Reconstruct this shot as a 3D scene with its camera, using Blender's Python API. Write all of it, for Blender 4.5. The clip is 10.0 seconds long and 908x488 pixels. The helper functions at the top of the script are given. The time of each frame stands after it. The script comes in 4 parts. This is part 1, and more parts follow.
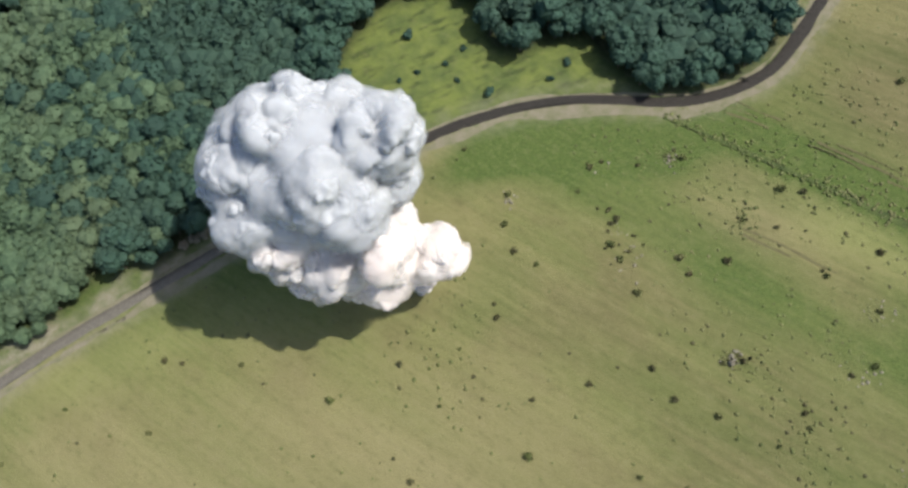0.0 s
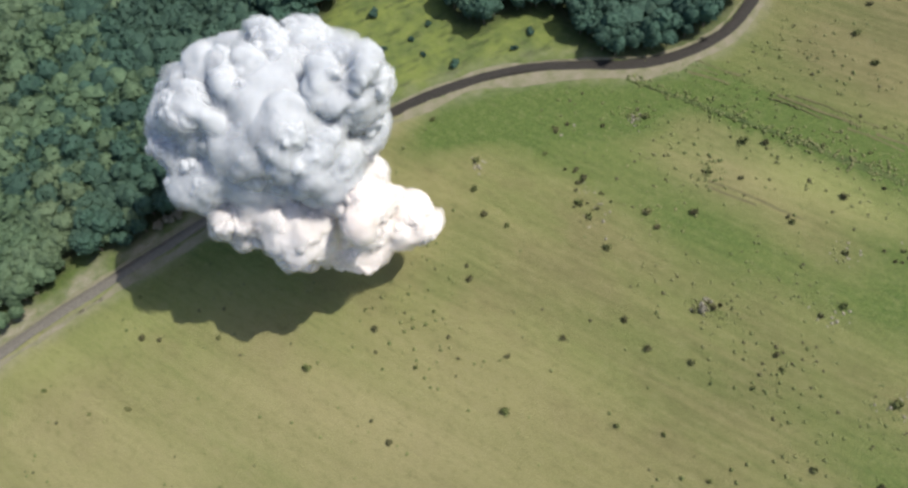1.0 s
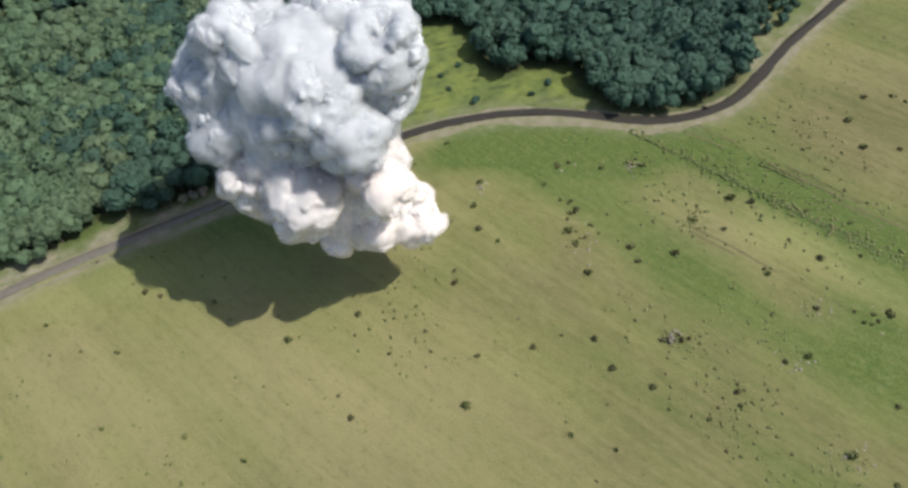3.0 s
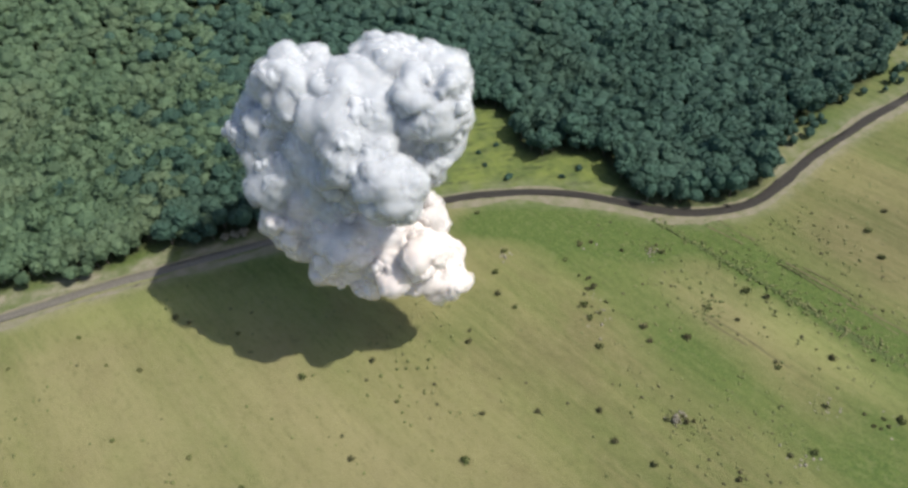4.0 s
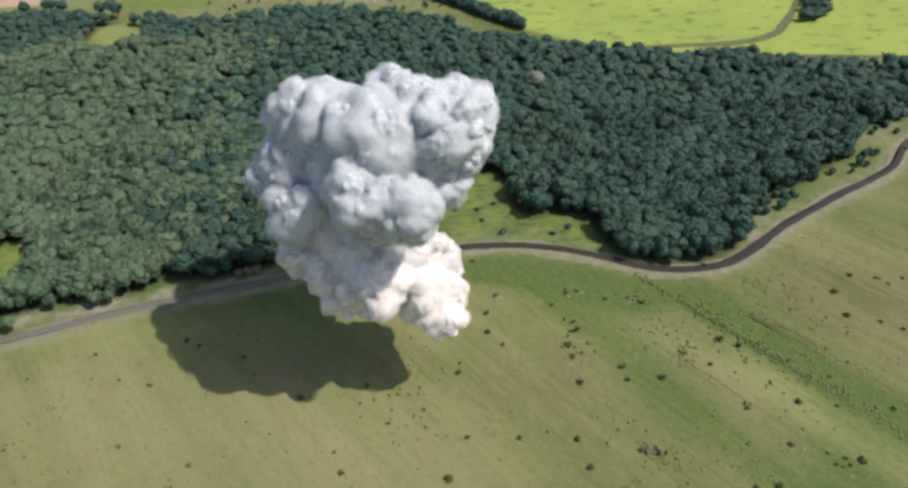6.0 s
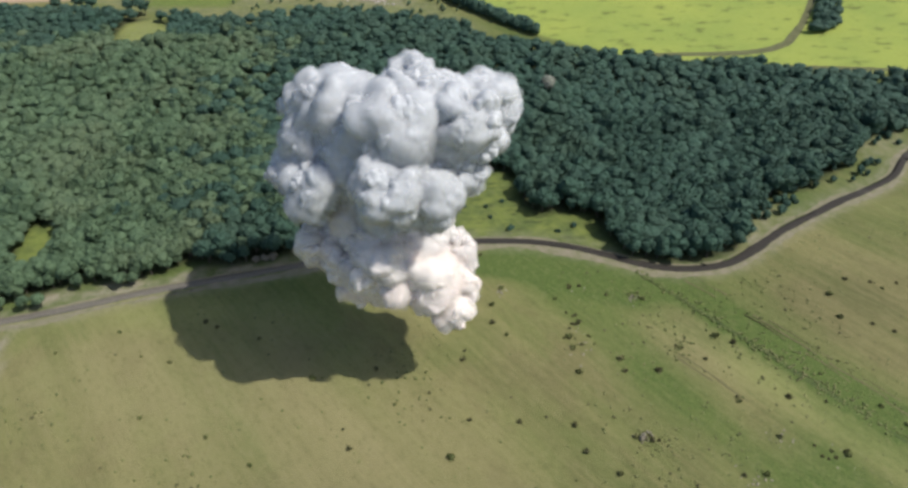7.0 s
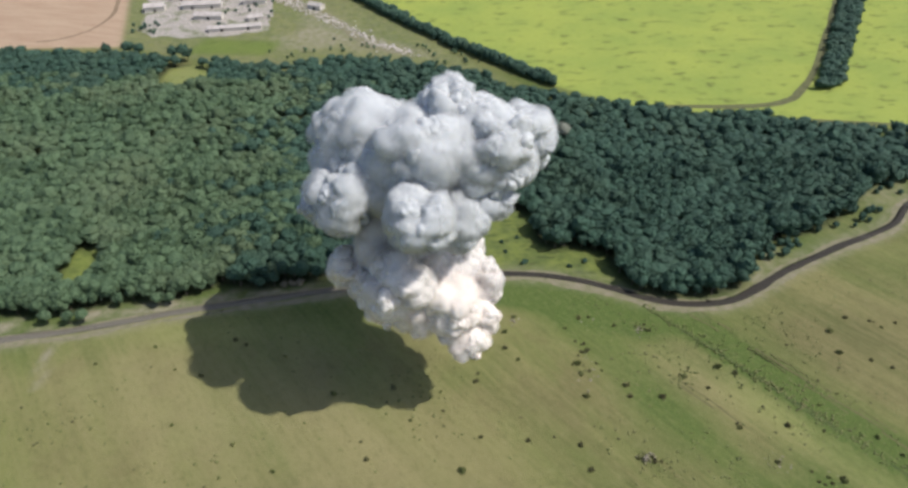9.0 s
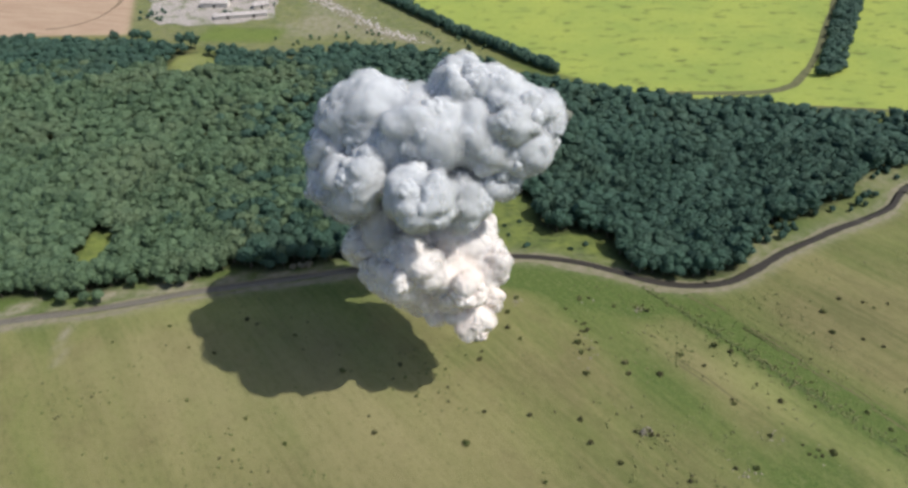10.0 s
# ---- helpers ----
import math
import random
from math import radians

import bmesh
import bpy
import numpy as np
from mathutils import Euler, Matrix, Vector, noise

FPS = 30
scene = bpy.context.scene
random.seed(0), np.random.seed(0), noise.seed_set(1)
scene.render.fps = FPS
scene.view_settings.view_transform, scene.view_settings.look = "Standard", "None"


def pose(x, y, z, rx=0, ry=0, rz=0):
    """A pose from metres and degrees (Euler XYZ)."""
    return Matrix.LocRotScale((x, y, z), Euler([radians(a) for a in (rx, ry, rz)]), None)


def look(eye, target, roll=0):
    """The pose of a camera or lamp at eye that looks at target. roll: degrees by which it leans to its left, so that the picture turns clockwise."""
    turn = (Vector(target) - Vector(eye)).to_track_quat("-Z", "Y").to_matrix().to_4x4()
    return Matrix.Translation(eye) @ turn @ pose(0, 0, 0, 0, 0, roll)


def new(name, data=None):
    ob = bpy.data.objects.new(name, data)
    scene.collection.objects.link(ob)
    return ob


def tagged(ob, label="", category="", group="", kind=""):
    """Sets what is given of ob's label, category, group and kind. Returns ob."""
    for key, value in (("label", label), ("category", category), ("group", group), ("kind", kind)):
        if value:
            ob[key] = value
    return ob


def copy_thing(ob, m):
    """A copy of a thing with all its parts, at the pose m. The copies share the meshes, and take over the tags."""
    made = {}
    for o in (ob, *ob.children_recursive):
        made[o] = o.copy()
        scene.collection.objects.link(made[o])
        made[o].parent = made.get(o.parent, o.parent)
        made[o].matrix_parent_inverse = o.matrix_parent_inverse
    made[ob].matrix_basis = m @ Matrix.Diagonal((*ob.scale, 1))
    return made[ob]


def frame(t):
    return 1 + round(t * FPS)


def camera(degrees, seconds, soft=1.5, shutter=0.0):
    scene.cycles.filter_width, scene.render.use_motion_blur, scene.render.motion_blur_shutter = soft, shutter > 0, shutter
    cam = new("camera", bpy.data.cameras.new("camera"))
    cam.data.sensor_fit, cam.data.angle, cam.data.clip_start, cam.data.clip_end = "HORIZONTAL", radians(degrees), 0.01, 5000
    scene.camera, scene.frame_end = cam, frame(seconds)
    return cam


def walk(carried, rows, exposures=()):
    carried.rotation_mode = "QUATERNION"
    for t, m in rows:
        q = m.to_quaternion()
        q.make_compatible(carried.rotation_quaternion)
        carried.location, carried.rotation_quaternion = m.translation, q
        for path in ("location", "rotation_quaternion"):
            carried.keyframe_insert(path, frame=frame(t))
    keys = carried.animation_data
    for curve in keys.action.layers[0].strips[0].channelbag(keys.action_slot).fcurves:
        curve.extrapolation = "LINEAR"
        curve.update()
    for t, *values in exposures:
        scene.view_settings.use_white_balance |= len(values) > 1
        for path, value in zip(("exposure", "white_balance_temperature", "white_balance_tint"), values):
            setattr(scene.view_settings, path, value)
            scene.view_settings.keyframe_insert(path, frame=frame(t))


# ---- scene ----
cam = camera(68.06, 10.0, soft=3.0)
PATH = [
    (0, (-13.24, -42.98, 169.63), (-7.20, -7.84, 76.20), -13.21),
    (0.5, (-13.17, -50.41, 167.74), (-6.40, -14.16, 74.79), -13.51),
    (1, (-12.68, -58.26, 165.88), (-5.21, -21.12, 73.33), -14.35),
    (1.5, (-13.17, -66.50, 164.89), (-4.44, -27.86, 73.07), -14.30),
    (2, (-13.56, -74.31, 163.79), (-1.42, -30.65, 74.65), -13.33),
    (2.5, (-13.77, -82.73, 163.09), (0.89, -35.31, 76.28), -12.92),
    (2.8, (-13.34, -87.30, 163.10), (0.12, -38.41, 76.91), -12.11),
    (3, (-12.97, -90.19, 163.14), (-4.45, -38.16, 78.17), -7.46),
    (3.2, (-13.11, -93.04, 163.68), (-6.46, -38.63, 80.05), -5.43),
    (4.3, (-12.84, -108.31, 163.08), (-5.91, -41.19, 89.27), -3.14),
    (4.5, (-12.77, -110.86, 162.91), (-6.06, -42.77, 89.99), -2.69),
    (5, (-12.89, -116.90, 163.34), (-5.71, -45.18, 94.03), -2.22),
    (5.5, (-13.12, -122.87, 163.54), (-5.30, -48.46, 97.19), -1.77),
    (6, (-13.11, -128.49, 164.78), (-5.46, -54.05, 98.45), -1.24),
    (6.2, (-13.24, -130.92, 165.94), (-6.52, -56.75, 99.21), -1.02),
    (7.3, (-13.60, -140.71, 168.43), (-7.38, -64.94, 103.47), -0.20),
    (7.5, (-13.79, -142.29, 168.51), (-7.62, -65.90, 104.27), 0.00),
    (8, (-14.08, -146.33, 169.64), (-9.08, -68.01, 107.67), 0.12),
    (8.5, (-14.38, -150.53, 170.88), (-9.98, -70.80, 110.68), 0.05),
    (9, (-14.39, -154.74, 171.96), (-10.53, -74.74, 112.08), -0.10),
    (9.5, (-14.85, -158.28, 173.53), (-11.24, -78.83, 112.92), -0.15),
    (10, (-15.21, -161.66, 174.68), (-11.86, -82.71, 113.40), -0.27),
]
walk(cam, [(t, look(eye, target, roll)) for t, eye, target, roll in PATH],
     exposures=[(0, 0.42), (1.0, 0.50), (2.0, 0.42), (3.0, 0.44), (4.5, 0.48), (5.5, 0.44), (6.2, 0.30), (7.5, 0.24), (10.0, 0.26)])

# ---- light: high summer sun from the east, clear sky ----
SUN_DIR = Vector((0.67, -0.15, 1.0)).normalized()
world = bpy.data.worlds.new("sky")
scene.world = world
world.use_nodes = True
sky = world.node_tree.nodes.new("ShaderNodeTexSky")
sky.sky_type, sky.sun_disc = "NISHITA", False
sky.sun_elevation, sky.sun_rotation = math.asin(SUN_DIR.z), math.atan2(SUN_DIR.x, SUN_DIR.y)
sky.air_density, sky.dust_density = 1.0, 2.0
back = world.node_tree.nodes["Background"]
back.inputs["Strength"].default_value = 0.11
world.node_tree.links.new(sky.outputs[0], back.inputs["Color"])
sun = new("sun", bpy.data.lights.new("sun", "SUN"))
sun.data.energy, sun.data.angle, sun.data.color = 3.65, radians(0.6), (1.0, 0.95, 0.87)
sun.matrix_world = look(SUN_DIR * 300, (0, 0, 0))


# ---- materials ----
class Nodes:
    """Short-hand for building one node material."""

    def __init__(self, name, rough=0.9, spec=0.2):
        self.mat = bpy.data.materials.new(name)
        self.mat.use_nodes = True
        self.tree = self.mat.node_tree
        self.bsdf = self.tree.nodes["Principled BSDF"]
        self.bsdf.inputs["Roughness"].default_value = rough
        self.bsdf.inputs["Specular IOR Level"].default_value = spec
        self.geo = self.add("ShaderNodeNewGeometry")

    def add(self, kind, **sets):
        node = self.tree.nodes.new(kind)
        for key, value in sets.items():
            node.inputs[key].default_value = value
        return node

    def link(self, a, b):
        self.tree.links.new(a, b)
        return b

    def place(self, scale=(1, 1, 1), turn=0.0, own=False):
        """World position (or the object's own), turned about z and scaled."""
        first = self.add("ShaderNodeMapping")
        first.inputs["Rotation"].default_value = (0, 0, turn)
        src = self.add("ShaderNodeTexCoord").outputs["Object"] if own else self.geo.outputs["Position"]
        self.link(src, first.inputs["Vector"])
        second = self.add("ShaderNodeMapping")
        second.inputs["Scale"].default_value = scale
        self.link(first.outputs[0], second.inputs["Vector"])
        return second.outputs[0]

    def noise(self, vec, scale, detail=4.0, rough=0.55):
        n = self.add("ShaderNodeTexNoise", Scale=scale, Detail=detail, Roughness=rough)
        self.link(vec, n.inputs["Vector"])
        return n.outputs["Fac"]

    def span(self, fac, lo, hi, to_lo=0.0, to_hi=1.0):
        n = self.add("ShaderNodeMapRange")
        for key, value in (("From Min", lo), ("From Max", hi), ("To Min", to_lo), ("To Max", to_hi)):
            n.inputs[key].default_value = value
        self.link(fac, n.inputs["Value"])
        return n.outputs["Result"]

    def math(self, op, a, b):
        n = self.tree.nodes.new("ShaderNodeMath")
        n.operation = op
        for value, slot in ((a, n.inputs[0]), (b, n.inputs[1])):
            if isinstance(value, (int, float)):
                slot.default_value = value
            else:
                self.link(value, slot)
        return n.outputs[0]

    def mix(self, fac, a, b):
        n = self.tree.nodes.new("ShaderNodeMix")
        n.data_type = "RGBA"
        for value, slot in ((fac, n.inputs[0]), (a, n.inputs[6]), (b, n.inputs[7])):
            if isinstance(value, tuple):
                slot.default_value = (*value, 1.0)
            elif isinstance(value, (int, float)):
                slot.default_value = value
            else:
                self.link(value, slot)
        return n.outputs[2]

    def cover(self, name):
        a = self.tree.nodes.new("ShaderNodeAttribute")
        a.attribute_name = name
        s = self.tree.nodes.new("ShaderNodeSeparateColor")
        self.link(a.outputs["Color"], s.inputs[0])
        return s.outputs

    def bump(self, height, strength, distance):
        b = self.add("ShaderNodeBump", Strength=strength, Distance=distance)
        self.link(height, b.inputs["Height"])
        self.link(b.outputs[0], self.bsdf.inputs["Normal"])

    def done(self, colour):
        if isinstance(colour, tuple):
            self.bsdf.inputs["Base Color"].default_value = (*colour, 1.0)
        else:
            self.link(colour, self.bsdf.inputs["Base Color"])
        return self.mat


TILL = math.atan2(0.58, 0.81)  # the field was worked along (0.58, -0.81)


def ground_material():
    n = Nodes("meadow_ground", 0.95, 0.1)
    flat = n.place()
    rows = n.place((1.0, 0.07, 1.0), -TILL)
    wide = n.place((1.0, 0.22, 1.0), -TILL)
    patch = n.noise(wide, 0.035, 5)
    stripe = n.noise(rows, 0.55, 4, 0.6)
    broad = n.noise(rows, 0.13, 3)
    grain = n.noise(flat, 1.3, 5, 0.7)
    fine = n.noise(flat, 5.0, 3, 0.7)
    c1, c2 = n.cover("cover_a"), n.cover("cover_b")
    dry = n.mix(n.span(patch, 0.44, 0.64), (0.2049, 0.197, 0.08448), (0.156, 0.176, 0.05896))
    dry = n.mix(n.span(n.noise(flat, 0.045, 5, 0.6), 0.50, 0.66, 0, 0.55), dry, (0.150, 0.134, 0.062))
    dry = n.mix(n.span(broad, 0.42, 0.72, 0, 0.5), dry, (0.1382, 0.13, 0.05808))
    dry = n.mix(n.span(stripe, 0.5, 0.75, 0, 0.16), dry, (0.1316, 0.135, 0.0528))
    c3 = n.cover("cover_c")
    worn = n.math("MULTIPLY", c3[0], n.span(patch, 0.3, 0.7, 0.55, 1.2))
    dry = n.mix(worn, dry, n.mix(n.span(stripe, 0.4, 0.65), (0.1551, 0.138, 0.06864), (0.1109, 0.108, 0.0484)))
    dry = n.mix(n.math("MULTIPLY", c3[1], n.span(broad, 0.3, 0.7, 1.1, 0.5)), dry, (0.262, 0.232, 0.122))
    dry = n.mix(n.math("MULTIPLY", c3[2], n.span(patch, 0.3, 0.7, 1.0, 0.6)), dry, (0.205, 0.222, 0.082))
    green = n.mix(n.span(grain, 0.35, 0.7), (0.060, 0.099, 0.026), (0.114, 0.150, 0.043))
    green = n.mix(n.span(stripe, 0.52, 0.72, 0, 0.45), green, (0.06691, 0.092, 0.02952))
    wild = n.math("ADD", c1[0], n.span(patch, 0.32, 0.68, -0.24, 0.26))
    wild = n.math("ADD", wild, n.span(stripe, 0.3, 0.7, -0.09, 0.09))
    col = n.mix(n.span(wild, 0.15, 0.80), dry, green)
    bright = n.mix(n.span(n.noise(flat, 0.02, 4), 0.35, 0.65), (0.288, 0.338, 0.076), (0.232, 0.297, 0.070))
    bright = n.mix(n.span(n.noise(n.place((0.5, 1, 1)), 0.15, 4), 0.57, 0.66, 0, 0.85), bright, (0.125, 0.150, 0.042))
    col = n.mix(c1[2], col, bright)
    mead = n.mix(n.span(n.noise(flat, 0.12, 4), 0.4, 0.62), (0.152, 0.184, 0.0492), (0.0943, 0.127, 0.041))
    mead = n.mix(n.span(n.noise(n.place((0.35, 1, 1)), 0.35, 3), 0.52, 0.66, 0, 0.8), mead, (0.0492, 0.0697, 0.0262))
    col = n.mix(c2[2], col, mead)
    plough = n.mix(n.span(n.noise(n.place((0.1, 1, 1), 0.25), 0.25, 3), 0.4, 0.65), (0.41, 0.303, 0.221), (0.344, 0.238, 0.172))
    col = n.mix(c2[0], col, plough)
    soil = n.mix(n.span(grain, 0.35, 0.65), (0.295, 0.271, 0.213), (0.221, 0.205, 0.139))
    bare = n.math("MULTIPLY", c2[1], n.span(n.noise(flat, 0.25, 4), 0.25, 0.6))
    col = n.mix(bare, col, soil)
    litter = n.mix(n.span(grain, 0.4, 0.6), (0.0287, 0.041, 0.018), (0.0492, 0.0574, 0.0287))
    col = n.mix(c1[1], col, litter)
    tuft = n.noise(n.place((1.0, 0.5, 1.0), -TILL), 0.55, 5, 0.75)
    col = n.mix(n.span(tuft, 0.52, 0.72, 0, 0.38), col, (0.0697, 0.0779, 0.0328))
    col = n.mix(n.span(tuft, 0.5, 0.3, 0, 0.25), col, (0.246, 0.221, 0.123))
    col = n.mix(n.span(fine, 0.5, 0.75, 0, 0.24), col, (0.082, 0.082, 0.0369))
    n.bump(n.math("ADD", n.math("MULTIPLY", grain, 0.7), n.math("ADD", n.math("MULTIPLY", fine, 0.25), n.math("MULTIPLY", stripe, 0.5))), 0.8, 0.5)
    return n.done(col)


def foliage_material(name, dark, light, odd, rough=0.75, relief=0.6):
    n = Nodes(name, rough, 0.25)
    pos = n.place()
    leaf = n.noise(pos, 0.85, 5, 0.78)
    stand = n.noise(pos, 0.028, 4)
    clump = n.noise(pos, 0.16, 3)
    rnd = n.math("ADD", n.math("MULTIPLY", n.geo.outputs["Random Per Island"], 0.5),
                 n.math("MULTIPLY", n.add("ShaderNodeObjectInfo").outputs["Random"], 0.3))
    tone = n.math("ADD", n.math("ADD", rnd, n.span(leaf, 0.36, 0.66, -0.32, 0.50)), n.span(clump, 0.3, 0.7, -0.2, 0.2))
    col = n.mix(n.span(tone, 0.1, 0.9), dark, light)
    col = n.mix(n.span(stand, 0.48, 0.68, 0, 0.7), col, odd)
    n.bump(leaf, relief, 1.1)
    return n.done(col)


def plain_material(name, a, b, scale, rough=0.9, bump=0.1, own=False, turn=0.0, stretch=(1, 1, 1)):
    n = Nodes(name, rough, 0.2)
    pos = n.place(stretch, turn, own)
    big, small = n.noise(pos, scale, 4), n.noise(pos, scale * 7, 4, 0.65)
    fac = n.math("ADD", n.math("MULTIPLY", big, 0.6), n.math("MULTIPLY", small, 0.4))
    n.bump(small, 0.7, bump)
    return n.done(n.mix(n.span(fac, 0.38, 0.62), a, b))


def road_material():
    """Old asphalt: lighter warm grey in the west, dark brownish grey further east."""
    n = Nodes("worn_asphalt", 0.85, 0.25)
    pos = n.place()
    sep = n.tree.nodes.new("ShaderNodeSeparateXYZ")
    n.link(n.geo.outputs["Position"], sep.inputs[0])
    darkening = n.math("ADD", n.span(sep.outputs["X"], -80, 0), n.span(n.noise(pos, 0.06, 3), 0.3, 0.7, -0.3, 0.3))
    small = n.noise(pos, 1.6, 5, 0.7)
    grey = n.mix(n.span(small, 0.35, 0.65), (0.105, 0.097, 0.082), (0.155, 0.142, 0.118))
    dark_grey = n.mix(n.span(small, 0.35, 0.65), (0.022, 0.020, 0.017), (0.040, 0.036, 0.031))
    n.bump(small, 0.6, 0.08)
    return n.done(n.mix(n.span(darkening, 0.2, 0.8), grey, dark_grey))


def yard_material():
    """Broken concrete, dirty grey, with grass grown through it."""
    n = Nodes("overgrown_concrete", 0.92, 0.2)
    pos = n.place()
    big, small = n.noise(pos, 0.07, 5, 0.65), n.noise(pos, 0.6, 5, 0.7)
    slab = n.mix(n.span(small, 0.35, 0.65), (0.42, 0.385, 0.36), (0.23, 0.21, 0.19))
    grass = n.mix(n.span(small, 0.4, 0.6), (0.15, 0.17, 0.08), (0.09, 0.115, 0.05))
    n.bump(small, 0.7, 0.08)
    return n.done(n.mix(n.span(big, 0.5, 0.62, 0, 0.85), slab, grass))


def smoke_material(name, a, b, thin=1.0):
    """Dense smoke lets light wander under its surface; thin < 1 is its wispy outer layer."""
    n = Nodes(name, 1.0, 0.0)
    pos = n.place(own=True)
    col = n.mix(n.span(n.noise(pos, 1.1, 3), 0.38, 0.60), a, b)
    mat = n.done(col)
    if thin < 1:
        n.bsdf.inputs["Alpha"].default_value = thin
        return mat
    n.bsdf.inputs["Subsurface Weight"].default_value = 0.35
    n.bsdf.inputs["Subsurface Radius"].default_value = (1.0, 1.0, 1.0)
    n.bsdf.inputs["Subsurface Scale"].default_value = 2.4
    n.bump(n.noise(pos, 4.0, 6, 0.66), 0.7, 0.26)
    # light also seeps through the billows
    seep, blend = n.add("ShaderNodeBsdfTranslucent"), n.add("ShaderNodeMixShader")
    out = next(q for q in n.tree.nodes if q.type == "OUTPUT_MATERIAL")
    n.link(col, seep.inputs["Color"])
    blend.inputs[0].default_value = 0.30
    n.link(n.bsdf.outputs[0], blend.inputs[1])
    n.link(seep.outputs[0], blend.inputs[2])
    n.link(blend.outputs[0], out.inputs["Surface"])
    return mat


MAT = dict(
    ground=ground_material(),
    asphalt=road_material(),
    sand=plain_material("sandy_shoulder", (0.225, 0.200, 0.148), (0.145, 0.148, 0.080), 0.3, 0.95, 0.15),
    track=plain_material("dirt_track", (0.131, 0.131, 0.0656), (0.082, 0.0902, 0.041), 0.3, 0.95, 0.1),
    rut=plain_material("worn_rut", (0.105, 0.092, 0.048), (0.135, 0.130, 0.062), 0.5, 0.95, 0.1),
    ditch=plain_material("rank_grass", (0.042, 0.062, 0.022), (0.092, 0.122, 0.038), 0.5, 0.95, 0.3),
    furrow=plain_material("pressed_soil", (0.24, 0.175, 0.12), (0.17, 0.125, 0.085), 0.3, 0.95, 0.1),
    bark=plain_material("bark", (0.082, 0.0656, 0.0492), (0.164, 0.148, 0.123), 1.2, 0.9, 0.05),
    light_leaf=foliage_material("light_foliage", (0.0275, 0.0537, 0.0284), (0.0843, 0.135, 0.0722), (0.0883, 0.12, 0.0656), relief=0.4),
    dark_leaf=foliage_material("dark_foliage", (0.023, 0.0516, 0.0379), (0.0399, 0.0865, 0.0592), (0.0408, 0.0742, 0.0485), relief=0.45),
    pale_leaf=foliage_material("pale_foliage", (0.131, 0.148, 0.115), (0.23, 0.238, 0.197), (0.164, 0.164, 0.139)),
    shrub_leaf=foliage_material("shrub_foliage", (0.046, 0.048, 0.02), (0.098, 0.096, 0.042), (0.085, 0.075, 0.035), relief=0.2),
    weed=foliage_material("weed_foliage", (0.075, 0.095, 0.03), (0.16, 0.175, 0.065), (0.16, 0.15, 0.07), relief=0.1),
    dusty=foliage_material("dusty_foliage", (0.18, 0.164, 0.123), (0.279, 0.254, 0.197), (0.23, 0.213, 0.164)),
    # the base's glow and the cap's shade are partly put into these smoke colours
    grey_smoke=smoke_material("grey_smoke", (0.51, 0.54, 0.575), (0.675, 0.70, 0.73)),
    warm_smoke=smoke_material("warm_smoke", (0.88, 0.815, 0.785), (0.94, 0.90, 0.88)),
    mid_smoke=smoke_material("dusty_smoke", (0.74, 0.705, 0.69), (0.87, 0.845, 0.83)),
    grey_haze=smoke_material("grey_smoke_haze", (0.58, 0.605, 0.635), (0.71, 0.735, 0.76), 0.25),
    warm_haze=smoke_material("warm_smoke_haze", (0.91, 0.84, 0.80), (0.95, 0.91, 0.88), 0.25),
    mid_haze=smoke_material("dusty_smoke_haze", (0.76, 0.725, 0.71), (0.87, 0.845, 0.83), 0.25),
    wall=plain_material("limewashed_wall", (0.62, 0.58, 0.54), (0.45, 0.42, 0.38), 0.4, 0.9, 0.05),
    roof=plain_material("fibre_cement_roof", (0.50, 0.46, 0.45), (0.34, 0.31, 0.30), 0.3, 0.85, 0.05),
    concrete=plain_material("cracked_concrete", (0.52, 0.48, 0.45), (0.36, 0.34, 0.31), 0.12, 0.9, 0.05),
    yard=yard_material(),
    dark_opening=plain_material("dark_opening", (0.02, 0.02, 0.02), (0.035, 0.03, 0.03), 1.0, 0.9, 0.01),
)


# ---- geometry helpers ----
def make_mesh(name, verts, faces, material, smooth=True):
    me = bpy.data.meshes.new(name)
    verts, faces = np.asarray(verts, float), np.asarray(faces, np.int32)
    me.vertices.add(len(verts))
    me.vertices.foreach_set("co", verts.ravel())
    k = faces.shape[1]
    me.loops.add(faces.size)
    me.loops.foreach_set("vertex_index", faces.ravel())
    me.polygons.add(len(faces))
    me.polygons.foreach_set("loop_start", np.arange(0, faces.size, k, dtype=np.int32))
    me.polygons.foreach_set("use_smooth", np.full(len(faces), smooth))
    me.update(calc_edges=True)
    me.materials.append(material)
    return me


def link_mesh(name, verts, faces, material, parent=None, label="", smooth=True):
    ob = new(name, make_mesh(name, verts, faces, material, smooth))
    ob.parent = parent
    return tagged(ob, label)


def ico(level):
    bm = bmesh.new()
    bmesh.ops.create_icosphere(bm, subdivisions=level, radius=1.0)
    v = np.array([p.co[:] for p in bm.verts])
    f = np.array([[p.index for p in q.verts] for q in bm.faces])
    bm.free()
    return v / np.linalg.norm(v, axis=1)[:, None], f


ICO = {k: ico(k) for k in (1, 2, 3, 4, 5, 6)}


def unit(rng, count):
    v = rng.normal(size=(count, 3))
    return v / np.linalg.norm(v, axis=1)[:, None]


